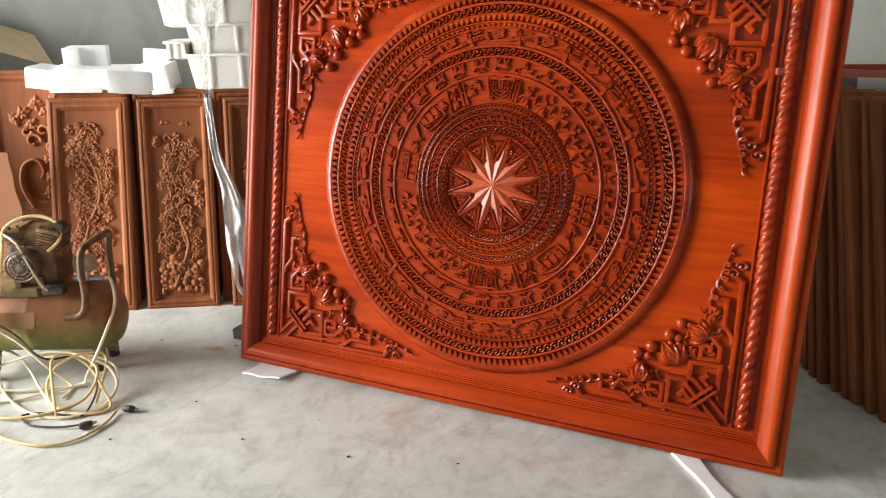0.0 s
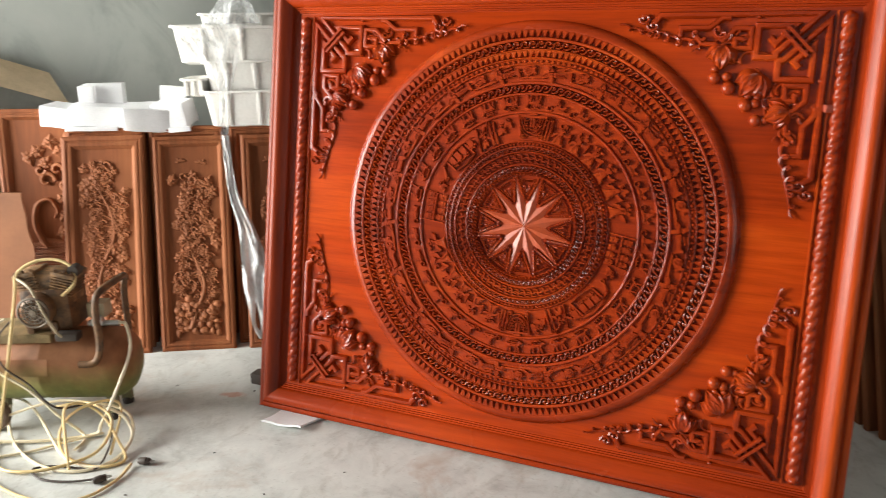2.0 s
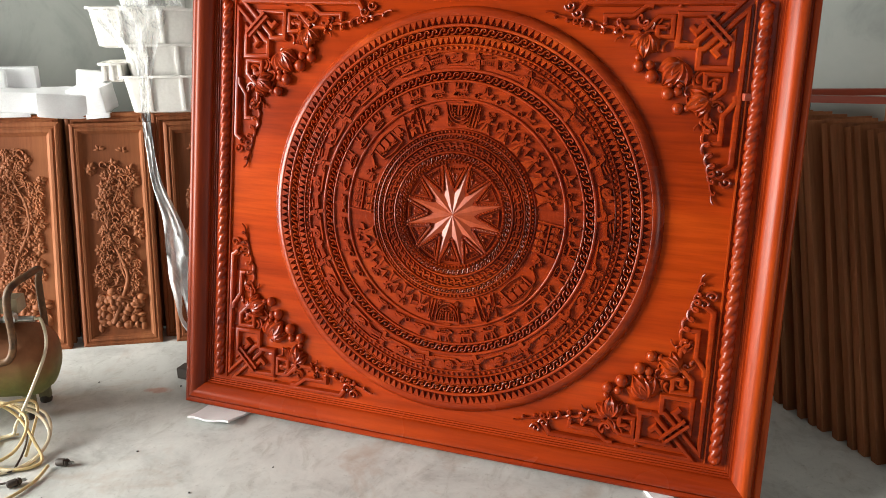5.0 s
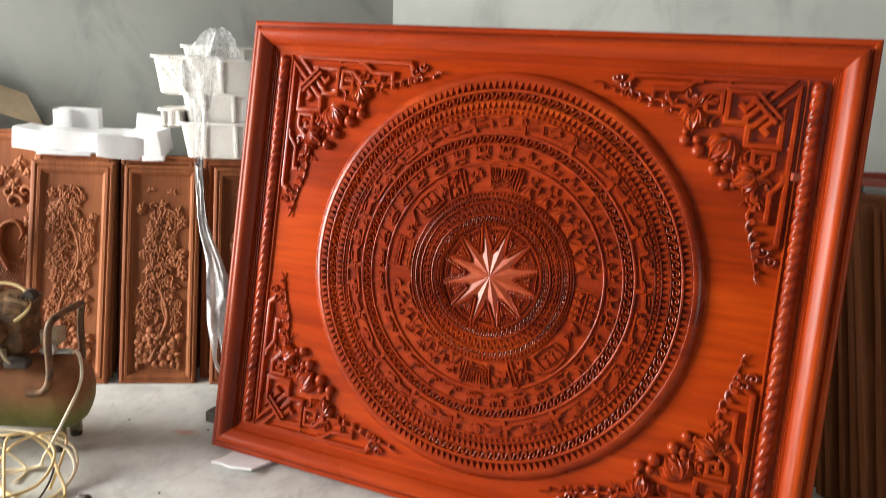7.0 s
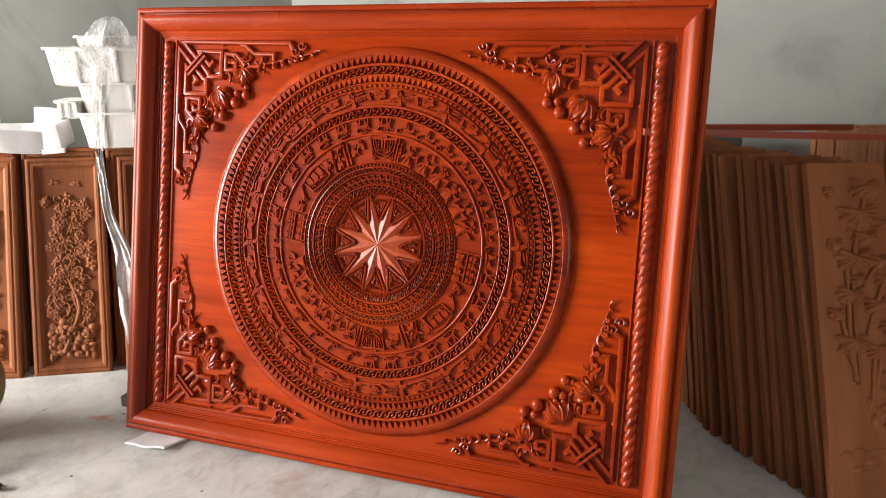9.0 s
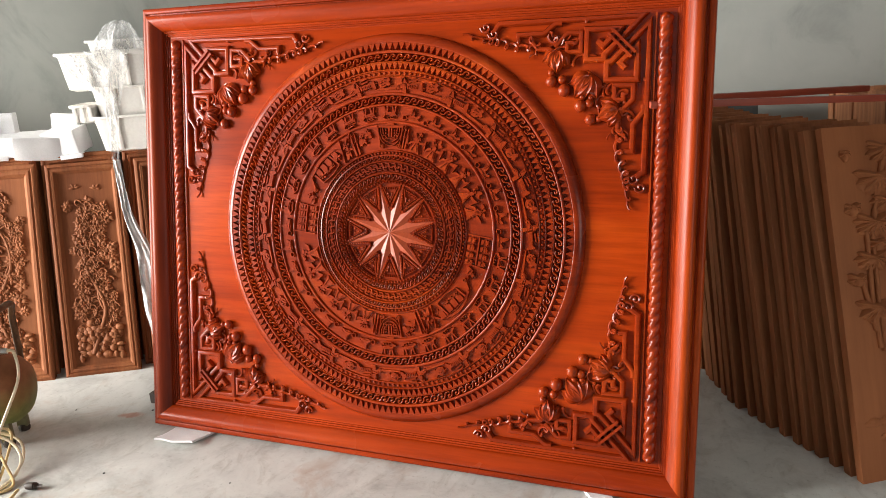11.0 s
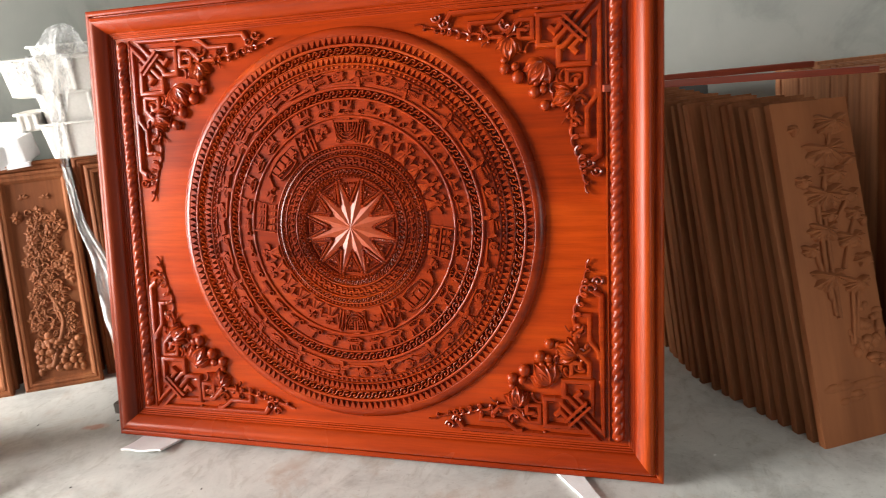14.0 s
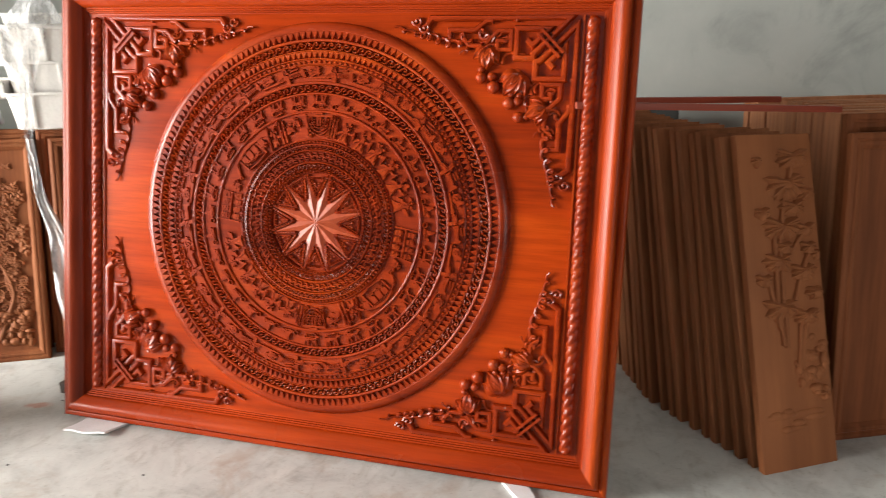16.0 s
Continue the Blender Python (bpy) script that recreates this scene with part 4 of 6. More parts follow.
def tuft_leaf(buf, c, a, length, wide, h, place):
    """A pointed leaf that stands high at its root and droops to its tip."""
    d, s = np.array((math.cos(a), math.sin(a))), np.array((-math.sin(a), math.cos(a)))
    vs = []
    for t, w, l in ((0, 0.3, 1.0), (0.35, 0.9, 0.98), (0.7, 0.8, 0.78), (1.0, 0.08, 0.42)):
        for o, k in ((-1.25, 0.0), (-0.85, 0.6), (0, 1.0), (0.85, 0.6), (1.25, 0.0)):
            q = np.array(c) + d * length * t + s * wide * w * o * 0.5
            vs.append(place(q[0], q[1], h * l * k))
    buf.add(vs, grid_faces(4, 5))


def leaf_cluster(buf, c, rng, size, high, place, n=8):
    """Leaves that spread from one point, over a round heart."""
    turn = rng.uniform(0, 6.28)
    for k in range(n):
        a = turn + 2 * math.pi * k / n + rng.uniform(-0.3, 0.3)
        blade(buf, c, a, size * rng.uniform(0.75, 1.15), size * 0.66, high * rng.uniform(0.6, 1.0), place)
    ball(buf, place(c[0], c[1], high * 0.5), size * 0.26, high * 0.45, size * 0.26, 4, 7)
    ball(buf, place(c[0], c[1], 0.0), size * 0.8, high * 0.38, size * 0.8, 4, 8)


def carve_blossom(w, h, seed, place, top=0.80, wide=0.34, birds=True):
    """A gnarled stem with blossoms, leaves and rocks at its foot, in a field w by h."""
    rng = random.Random(seed)
    buf = Buf()
    stem = [(w * (0.5 + 0.16 * math.sin(k * 1.35 + seed)), h * (0.05 + (top - 0.08) * k / 7)) for k in range(8)]
    pts = spline(stem, 7)
    n = len(pts)
    for dx, r in ((0.0, 0.011), (0.016, 0.007)):
        tube(buf, [place(x + dx * math.sin(i * 0.35 + seed), y, 0.003) for i, (x, y) in enumerate(pts)], r, 7, taper=lambda t: 1.3 - 0.9 * t)
    for i in range(2, n):
        x, y = pts[i]
        up = y / h / top
        reach = w * wide * (0.85 + 0.25 * math.sin(up * 9 + seed)) * (1.0 if up < 0.8 else 0.65)
        for side in (-1, 1, rng.choice((-0.6, 0.6))):
            ex = min(w * 0.86, max(w * 0.14, w * 0.5 + (x - w * 0.5) * 0.6 + side * reach * rng.uniform(0.15, 1.0)))
            ey = y + h * rng.uniform(-0.025, 0.03)
            if rng.random() < 0.5:
                mid = ((x + ex) / 2 + rng.uniform(-0.012, 0.012), (y + ey) / 2 - rng.uniform(-0.02, 0.02))
                tube(buf, [place(a, b, 0.004) for a, b in spline([(x, y), mid, (ex, ey)], 4)], 0.0045, 6, taper=lambda t: 1.1 - 0.5 * t)
            kind = rng.random()
            if kind < 0.07:
                blob_flower(buf, (ex, ey), rng.uniform(0.014, 0.019), rng.uniform(0.012, 0.018), place, rng, 6)
            elif kind < 0.68:
                leaf_cluster(buf, (ex, ey), rng, rng.uniform(0.020, 0.032), rng.uniform(0.012, 0.021), place, rng.choice((5, 6, 7)))
            else:
                r0 = rng.uniform(0.014, 0.020)
                ring = [(ex + r0 * (1 - 0.05 * k) * math.cos(0.55 * k), ey + r0 * (1 - 0.05 * k) * math.sin(0.55 * k)) for k in range(10)]
                tube(buf, [place(a, b, 0.006) for a, b in ring], 0.0055, 6, taper=lambda t: 1.1 - 0.5 * t)
    # a mass of rocks at the foot, lapping over one another, and broad clumps of leaves round the stem
    for k in range(70):
        x = w * rng.uniform(0.10, 0.90)
        y = h * (0.03 + 0.20 * rng.random() ** 1.3 * (1.0 - 0.5 * abs(x / w - 0.5)))
        ball(buf, place(x, y, 0.002), rng.uniform(0.012, 0.026), rng.uniform(0.008, 0.020), rng.uniform(0.009, 0.022), 5, 8)
    for k in range(26):
        y = h * (0.24 + (top - 0.26) * (k + rng.random()) / 26)
        x = w * (0.5 + rng.choice((-1, 1)) * rng.uniform(0.05, wide))
        leaf_cluster(buf, (x, y), rng, rng.uniform(0.026, 0.040), rng.uniform(0.013, 0.022), place, rng.choice((6, 7, 8)))
    if birds:
        for cx, cy, s in ((0.28, 0.93, 1), (0.70, 0.92, -1)):
            for a, l in ((0.2, 0.030), (0.9, 0.022), (2.2, 0.024), (3.3, 0.024)):
                blade(buf, (w * cx, h * cy), a if s > 0 else math.pi - a, l, 0.014, 0.009, place)
    return buf


def carve_scales(w, h, place):
    """Leaves and scrolls above a long scaled, tapering body with a curled end."""
    buf = Buf()
    rng = random.Random(9)
    for cx, cy in ((0.28, 0.86), (0.42, 0.90), (0.52, 0.86), (0.62, 0.91), (0.36, 0.80), (0.18, 0.83), (0.72, 0.85)):
        leaf_cluster(buf, (w * cx, h * cy), rng, 0.038, 0.018, place, 7)
    for cx, cy, r, s in ((0.36, 0.72, 0.040, 1), (0.56, 0.70, 0.036, -1), (0.48, 0.77, 0.030, 1), (0.30, 0.77, 0.026, -1), (0.70, 0.64, 0.040, 1)):
        pts = [(w * cx + r * (1 - 0.07 * k) * math.cos(s * 0.5 * k), h * cy + r * (1 - 0.07 * k) * math.sin(s * 0.5 * k)) for k in range(12)]
        tube(buf, [place(x, y, 0.010) for x, y in spline(pts, 2)], 0.011, 7, taper=lambda t: 1.0 - 0.4 * t)
    neck = [(w * 0.30, h * 0.40), (w * 0.19, h * 0.50), (w * 0.22, h * 0.60), (w * 0.36, h * 0.63), (w * 0.44, h * 0.58), (w * 0.40, h * 0.54)]
    tube(buf, [place(x, y, 0.006) for x, y in spline(neck, 6)], 0.019, 9, taper=lambda t: 1.1 - 0.7 * t, flat=0.7)
    for cx, cy in ((0.52, 0.63), (0.60, 0.58), (0.50, 0.55), (0.58, 0.51), (0.48, 0.47), (0.64, 0.47), (0.56, 0.43), (0.66, 0.53)):
        leaf_cluster(buf, (w * cx, h * cy), rng, 0.034, 0.022, place, 7)
    body = [(w * 0.22, h * 0.45), (w * 0.36, h * 0.44), (w * 0.60, h * 0.42), (w * 0.64, h * 0.30), (w * 0.54, h * 0.08), (w * 0.06, h * 0.06), (w * 0.10, h * 0.30)]
    relief_shape(buf, body, 0.0, 0.018, place, 0.92)
    for i in range(28):
        for j in range(17):
            x, y = w * (0.10 + 0.030 * j + (0.015 if i % 2 else 0)), h * (0.08 + 0.0125 * i)
            if x > w * (0.10 + 0.12 * (y / h - 0.1)) and x < w * (0.50 + 0.35 * (y / h - 0.1)):
                ball(buf, place(x, y, 0.016), 0.0075, 0.005, 0.0065, 3, 6)
    return buf


def carve_bamboo(w, h, place):
    """The stems, domed leaf tufts and rocks of a bamboo carving, as named pieces."""
    rng = random.Random(12)
    pieces = []
    stems = (((0.72, 0.92), (0.64, 0.86), (0.50, 0.74)), ((0.60, 0.84), (0.53, 0.76), (0.48, 0.70)), ((0.82, 0.71), (0.68, 0.67), (0.58, 0.64)), ((0.39, 0.70), (0.38, 0.60), (0.36, 0.50), (0.39, 0.42), (0.40, 0.37)),
             ((0.46, 0.70), (0.45, 0.60), (0.44, 0.50), (0.45, 0.42), (0.44, 0.36)), ((0.88, 0.66), (0.72, 0.58), (0.60, 0.50)), ((0.75, 0.45), (0.68, 0.38), (0.62, 0.30)), ((0.66, 0.44), (0.62, 0.36), (0.58, 0.28)), ((0.26, 0.57), (0.32, 0.49), (0.37, 0.42)))
    for row in stems:
        fine = []
        for (x0, y0), (x1, y1) in zip(row, row[1:]):
            fine += [(x0 + (x1 - x0) * t / 4, y0 + (y1 - y0) * t / 4) for t in range(4)]
        fine.append(row[-1])
        pieces.append(("bamboo_stem", tube(Buf(), [place(w * a, h * b, 0.006) for a, b in fine], 0.0085, 7, taper=lambda t: 0.80 + 0.24 * abs(math.cos(math.pi * 3 * t)))))
    for cx, cy, half in ((0.74, 0.935, 0.066), (0.60, 0.856, 0.086), (0.88, 0.824, 0.040), (0.67, 0.784, 0.052), (0.50, 0.726, 0.074), (0.82, 0.715, 0.042), (0.85, 0.660, 0.036), (0.42, 0.624, 0.060), (0.75, 0.590, 0.056), (0.90, 0.525, 0.046),
                         (0.40, 0.487, 0.070), (0.74, 0.456, 0.055), (0.22, 0.570, 0.036), (0.24, 0.925, 0.022), (0.26, 0.770, 0.034), (0.52, 0.665, 0.040), (0.94, 0.640, 0.022)):
        buf = Buf()
        n = max(7, int(half * 190))
        for k in range(n):
            a = math.pi * (0.10 - 1.20 * k / (n - 1)) + rng.uniform(-0.14, 0.14)
            reach = half * rng.uniform(0.85, 1.12) * (0.50 + 0.50 * abs(math.cos(a)))
            if math.cos(a) > 0.05:
                reach = min(reach, w * (0.985 - cx) / math.cos(a))
            tuft_leaf(buf, (w * cx, h * cy), a, reach, 0.016 + 0.13 * half, rng.uniform(0.018, 0.027), place)
        ball(buf, place(w * cx, h * cy - 0.008, 0.004), half * 0.55, 0.018, 0.020, 6, 11)
        ball(buf, place(w * cx, h * cy - 0.32 * half, 0.0), min(half * 0.85, w * (0.985 - cx)), 0.013, half * 0.36, 6, 12)
        pieces.append(("leaf_tuft", buf))
    for cx, cy, wide, tall, high in ((0.72, 0.325, 0.050, 0.030, 0.016), (0.90, 0.355, 0.034, 0.026, 0.014), (0.93, 0.300, 0.030, 0.040, 0.018), (0.66, 0.262, 0.034, 0.030, 0.018), (0.82, 0.270, 0.040, 0.034, 0.014), (0.84, 0.225, 0.042, 0.024, 0.020), (0.92, 0.210, 0.020, 0.018, 0.020),
                                     (0.76, 0.385, 0.030, 0.016, 0.010), (0.58, 0.300, 0.020, 0.030, 0.010), (0.30, 0.165, 0.060, 0.018, 0.007), (0.44, 0.130, 0.060, 0.020, 0.007), (0.70, 0.160, 0.070, 0.024, 0.008)):
        rock = Buf()
        for k in range(4):
            ball(rock, place(min(w * 0.95, w * cx + rng.uniform(-0.5, 0.5) * wide), h * cy + rng.uniform(-0.5, 0.5) * tall, 0.0), wide * rng.uniform(0.35, 0.7), high * rng.uniform(0.7, 1.1), tall * rng.uniform(0.4, 0.8), 4, 8)
        pieces.append(("rock_relief", rock))
    return pieces


def framed_board(name, m, w, h, t, border, label, group, relief=None, carve_name="carving"):
    """A board w by h by t with a moulded border; its face looks to -y of m and its foot is at z 0."""
    root = thing(name, m, label, "carved panel", group)
    body = Buf()
    box(body, 0.004, 0.015, 0.004, w - 0.004, t, h - 0.004)
    part("back_board", body, RAW, root, sharp=0)
    prof = [(0.0, -0.012), (0.0, 0.004), (0.004, 0.007), (border * 0.30, 0.007), (border * 0.36, 0.003), (border * 0.45, 0.003), (border * 0.52, 0.007), (border * 0.72, 0.006), (border * 0.80, 0.001), (border * 0.88, -0.001), (border, -0.010)]

    def rail(a, b, n):
        a, b, n = np.array(a), np.array(b), np.array(n)
        d = (b - a) / np.linalg.norm(b - a)
        vs = []
        for end, sign in ((a, 1), (b, -1)):
            for s, hh in prof:
                q = end + n * s + d * (s * sign)
                vs.append((q[0], 0.006 - hh, q[1]))
        k = len(prof)
        return Buf().add(vs, [(i, i + 1, k + i + 1, k + i) for i in range(k - 1)] + [tuple(range(k)), tuple(range(k, 2 * k))])
    for a, b, n in (((0, 0), (w, 0), (0, 1)), ((0, h), (w, h), (0, -1)), ((0, 0), (0, h), (1, 0)), ((w, 0), (w, h), (-1, 0))):
        part("frame_rail", rail(a, b, n), RAW, root)
    if relief:
        inner_w, inner_h = w - 2 * border - 0.01, h - 2 * border - 0.01
        buf = relief(inner_w, inner_h, lambda x, y, hh: (border + 0.005 + x, 0.0155 - 0.72 * hh, border + 0.005 + y))
        part(carve_name, buf, RAW_CARVE, root, "deep floral carving", sharp=60)
    return root


def leaning(x, y, turn, tilt):
    return pose(x, y, 0, 0, 0, turn) @ pose(0, 0, 0, -tilt, 0, 0)


LEFT = "carved panels leaning in the left row"
framed_board("carved_panel", leaning(-1.066, 0.060, 27, 15.5), 0.355, 0.965, 0.035, 0.058, "tall framed raw wood panel carved with blossom branches", LEFT,
             lambda w, h, p: carve_blossom(w, h, 2, p, 0.95, 0.40, False))
framed_board("carved_panel", leaning(-0.712, 0.250, 29.5, 15.5), 0.322, 0.955, 0.035, 0.046, "tall raw wood panel carved with an old blossoming tree", LEFT,
             lambda w, h, p: carve_blossom(w, h, 5, p, 0.86, 0.44))
framed_board("carved_panel", leaning(-0.375, 0.432, 29.5, 15.5), 0.322, 0.955, 0.035, 0.050, "tall raw wood panel with carved leaves in a moulded frame", LEFT,
             lambda w, h, p: carve_blossom(w, h, 11, p))
framed_board("carved_panel", leaning(-1.437, 0.096, 26, 8), 0.52, 1.055, 0.035, 0.050, "wider raw wood panel carved with scrolls and a scaled body", LEFT, carve_scales, "carving")
# unseen run of the row, added to block light through the gap
for x, y in ((-0.080, 0.600), (0.215, 0.765), (0.510, 0.930), (0.800, 1.095)):
    framed_board("carved_panel", leaning(x, y, 29.5, 15.5), 0.322, 0.955, 0.035, 0.050, "unseen tall raw wood framed panel added behind the great panel to block light", LEFT)
# plain panels packed behind them, which carry the foam and the trays
for k, (dx, hh) in enumerate(((0.055, 0.985), (0.115, 0.968), (0.175, 0.972), (0.235, 0.966))):
    for s0 in (-0.37, -0.02, 0.33):
        e = Vector((math.cos(radians(29.5)), math.sin(radians(29.5)), 0))
        q = Vector((-0.712, 0.250, 0)) + e * s0 + Vector((-e.y, e.x, 0)) * dx
        framed_board("carved_panel", leaning(q.x, q.y, 29.5, 13.5), 0.325, hh, 0.034, 0.048, "raw wood framed panel packed behind the front row", LEFT)

# ---- stacks of boards on the right ----


def board(m, w, h, t, rng, label, group, mat=RAW_EDGE):
    """A plain board whose face looks to -y of m; slightly uneven edges."""
    buf = Buf()
    box(buf, 0, 0, 0, w, t, h, 0.0025)
    bend = rng.uniform(-0.004, 0.004)
    buf.v = [(x + bend * math.sin(z * 3), y + bend * math.sin(z * 2.2), z) for x, y, z in buf.v]
    ob = part("wood_board", buf, mat)
    ob.matrix_world = m
    return tagged(ob, label, "board", group)


rng = random.Random(21)
A0, AM, A1 = np.array((2.453, 0.281)), np.array((2.083, 0.690)), np.array((1.930, 1.050))
STACK = "boards leaning in a stack"
n_boards = 17
# boards past n_boards stand unseen behind the great panel, added to block light
for i in range(1, n_boards + 12):
    f = i / n_boards
    g = f + rng.uniform(-0.012, 0.012)
    q = A0 + (AM - A0) * (g / 0.62) if g < 0.62 else AM + (A1 - AM) * ((g - 0.62) / 0.38)
    m = leaning(q[0], q[1], ROW + rng.uniform(-2.5, 2.5), 19.2 - 6.0 * min(1, f) + rng.uniform(-0.35, 0.35))
    board(m, 0.285 + rng.uniform(-0.012, 0.012), 1.100 - 0.064 * min(1, f) + rng.uniform(-0.005, 0.005), 0.026 + rng.uniform(-0.005, 0.006), rng, "brown raw wood board leaning in a tight stack", STACK)
# the foremost board, carved with bamboo
bamboo = thing("bamboo_panel", pose(2.453, 0.281, 0, 0, 0, ROW + 1.5) @ pose(0, 0, 0, -18.9, 1.4, 0), "unframed raw wood panel carved with bamboo, leaning on the stack", "carved panel")
part("board", box(Buf(), 0, 0, 0, 0.292, 0.028, 1.104, 0.003), BAMBOO_WOOD, bamboo)
for name, buf in carve_bamboo(0.29, 1.10, lambda x, y, h: (x, 0.001 - 0.85 * h, y)):
    part(name, buf, BAMBOO_WOOD, bamboo, sharp=60)
# the second stack, upright behind and beside it
B0, B1 = np.array((2.660, 0.700)), np.array((2.525, 1.130))
UPRIGHT = "boards standing in an upright stack"
for i in range(22):
    f = i / 13
    q = B0 + (B1 - B0) * (f + rng.uniform(-0.008, 0.008))
    m = leaning(q[0], q[1], ROW - 4 + rng.uniform(-2, 2), 4.5 + rng.uniform(-0.5, 0.5))
    board(m, 0.46 + rng.uniform(-0.012, 0.012), (1.112 if f < 1.0 else 1.080) + rng.uniform(-0.006, 0.006), 0.032 + rng.uniform(-0.005, 0.003), rng, "pale brown raw wood board standing in a packed row", UPRIGHT, RAW_PALE)
# two framed panels lean on the front of that stack
framed_board("carved_panel", leaning(2.675, 0.655, ROW - 5, 4.6), 0.44, 1.110, 0.030, 0.062, "plain raw wood framed panel on the upright stack", UPRIGHT)
framed_board("carved_panel", leaning(2.690, 0.560, ROW - 5, 6.0), 0.42, 1.060, 0.032, 0.055, "shorter raw wood framed panel before the upright stack", UPRIGHT)
slate = part("dark_board", box(Buf(), 0, 0, 0, 0.30, 0.05, 1.025, 0.004), SLATE)
slate.matrix_world = leaning(1.86, 1.40, 12, 8)
tagged(slate, "dark grey board standing behind the leaning stack", "board")

# red strips that reach from behind the great panel to the upright stack
for k, (y0, z0, x1, y1, z1) in enumerate(((0.290, 1.166, 2.600, 0.690, 1.126), (0.318, 1.174, 2.450, 0.960, 1.128))):
    a, b = Vector((1.80, y0 - 0.06, z0)), Vector((x1, y1, z1))
    d = b - a
    buf = box(Buf(), 0, -0.012, -0.010, d.length, 0.012, 0.010, 0.002)
    strip = part("wood_strip", buf, SAWN)
    strip.matrix_world = Matrix.Translation(a) @ d.to_track_quat("X", "Z").to_matrix().to_4x4()
    tagged(strip, "long thin red-brown wood strip lying across the boards", "wood strip", "red wood strips")

# the prop behind the great panel, with its black foot
prop = thing("prop_stand", pose(0.03, 0.42, 0), "dark prop behind the great panel on a black foot", "stand")
for x in (0.10, 1.75):
    tube(leg := Buf(), [(x, -0.01, 0.02), (x, -0.055, 1.25)], 0.016, 8)
    part("leg", leg, IRON, prop)
part("crossbar", tube(Buf(), [(0.02, -0.054, 1.22), (1.86, -0.054, 1.22)], 0.015, 8), IRON, prop)
part("foot", box(Buf(), -0.185, -0.27, 0.0, 0.16, -0.215, 0.045, 0.004), RUBBER, prop, "black rubber foot")

# ---- foam pads under the great panel ----


def foam_sheet(pts, thick, label, bend=0.0, z=0.0, group="white foam sheets"):
    """A soft foam sheet from four plan corners."""
    a, b, c, d = [np.array(p, float) for p in pts]
    nu, nv = 9, 5
    vs = []
    for top in (0, 1):
        for i in range(nu):
            for j in range(nv):
                s, t = i / (nu - 1), j / (nv - 1)
                q = (a * (1 - s) + b * s) * (1 - t) + (d * (1 - s) + c * s) * t
                wob = 0.004 * math.sin(9 * s + 5 * t) * (1 if i in (0, nu - 1) or j == 0 else 0)
                vs.append((q[0] + wob, q[1] + wob, z + top * thick + bend * (1 - t) ** 1.5 * (0.9 + 0.1 * math.cos(s * 6.0)) * (1.0 if top else 0.97)))
    fs = grid_faces(nu, nv) + [tuple(nu * nv + k for k in f) for f in grid_faces(nu, nv)]
    rim = [i * nv for i in range(nu)] + [(nu - 1) * nv + j for j in range(1, nv)] + [i * nv + nv - 1 for i in range(nu - 2, -1, -1)] + [j for j in range(nv - 2, 0, -1)]
    fs += [(rim[k], rim[(k + 1) % len(rim)], nu * nv + rim[(k + 1) % len(rim)], nu * nv + rim[k]) for k in range(len(rim))]
    ob = part("foam_sheet", Buf().add(vs, fs), FOAM)
    return tagged(ob, label, "foam sheet", group)


foam_sheet([(0.090, -0.110), (0.243, -0.092), (0.262, 0.02), (0.100, 0.02)], 0.008, "white foam sheet tucked under the great panel", 0.017)
foam_sheet([(1.800, -0.185), (1.850, -0.165), (1.712, 0.03), (1.650, 0.02)], 0.010, "narrow white foam strip tucked under the great panel")

# ---- foam and trays on the left row ----
E_ROW = Vector((math.cos(radians(29.5)), math.sin(radians(29.5)), 0))
N_ROW = Vector((-E_ROW.y, E_ROW.x, 0))
TOP0 = Vector((-0.712, 0.250, 0)) + N_ROW * 0.33


def on_row(s, n, z):
    """s along the row from the pine panel's foot, n behind the front tops."""
    return TOP0 + E_ROW * s + N_ROW * n + Vector((0, 0, z))


def foam_block(s, n, z, w, d, h, turn, tilt, roll, label, crumple=0.0, seed=1):
    buf = Buf()
    bm = bmesh.new()
    bmesh.ops.create_cube(bm, size=1.0)
    bmesh.ops.scale(bm, vec=(w, d, h), verts=bm.verts)
    bmesh.ops.translate(bm, vec=(0, 0, h / 2), verts=bm.verts)
    bmesh.ops.bevel(bm, geom=bm.edges[:], offset=min(w, d, h) * 0.05, segments=2, profile=0.6, affect="EDGES")
    bmesh.ops.subdivide_edges(bm, edges=[e for e in bm.edges if e.calc_length() > 0.05], cuts=3, use_grid_fill=True)
    for v in bm.verts:
        k = noise.noise_vector(v.co * 9 + Vector((seed, 0, 0)))
        v.co += k * crumple * 0.45
    bm.verts.index_update()
    buf.add([v.co for v in bm.verts], [[v.index for v in f.verts] for f in bm.faces])
    bm.free()
    ob = part("foam_piece", buf, FOAM, sharp=50)
    ob.matrix_world = Matrix.Translation(on_row(s, n, z)) @ pose(0, 0, 0, tilt, roll, 29.5 + turn)
    return tagged(ob, label, "packing foam", "loose packing foam")


foam_block(-0.262, 0.02, 0.950, 0.22, 0.16, 0.020, 2, 0, 1, "flat white foam sheet lying on the panel tops", 0.004, 1)
foam_block(-0.395, 0.05, 0.965, 0.17, 0.15, 0.092, -6, 3, 7, "white foam block lying on the panel tops", 0.010, 2)
foam_block(-0.237, 0.12, 1.020, 0.17, 0.07, 0.122, 3, 0, 0, "upright square white foam block", 0.003, 3)
foam_block(-0.300, 0.10, 1.015, 0.07, 0.09, 0.120, 3, 0, 0, "upright narrow white foam block", 0.004, 9)
foam_block(-0.215, 0.02, 0.968, 0.27, 0.14, 0.088, 2, 2, 3, "long crumpled white foam piece", 0.012, 4)
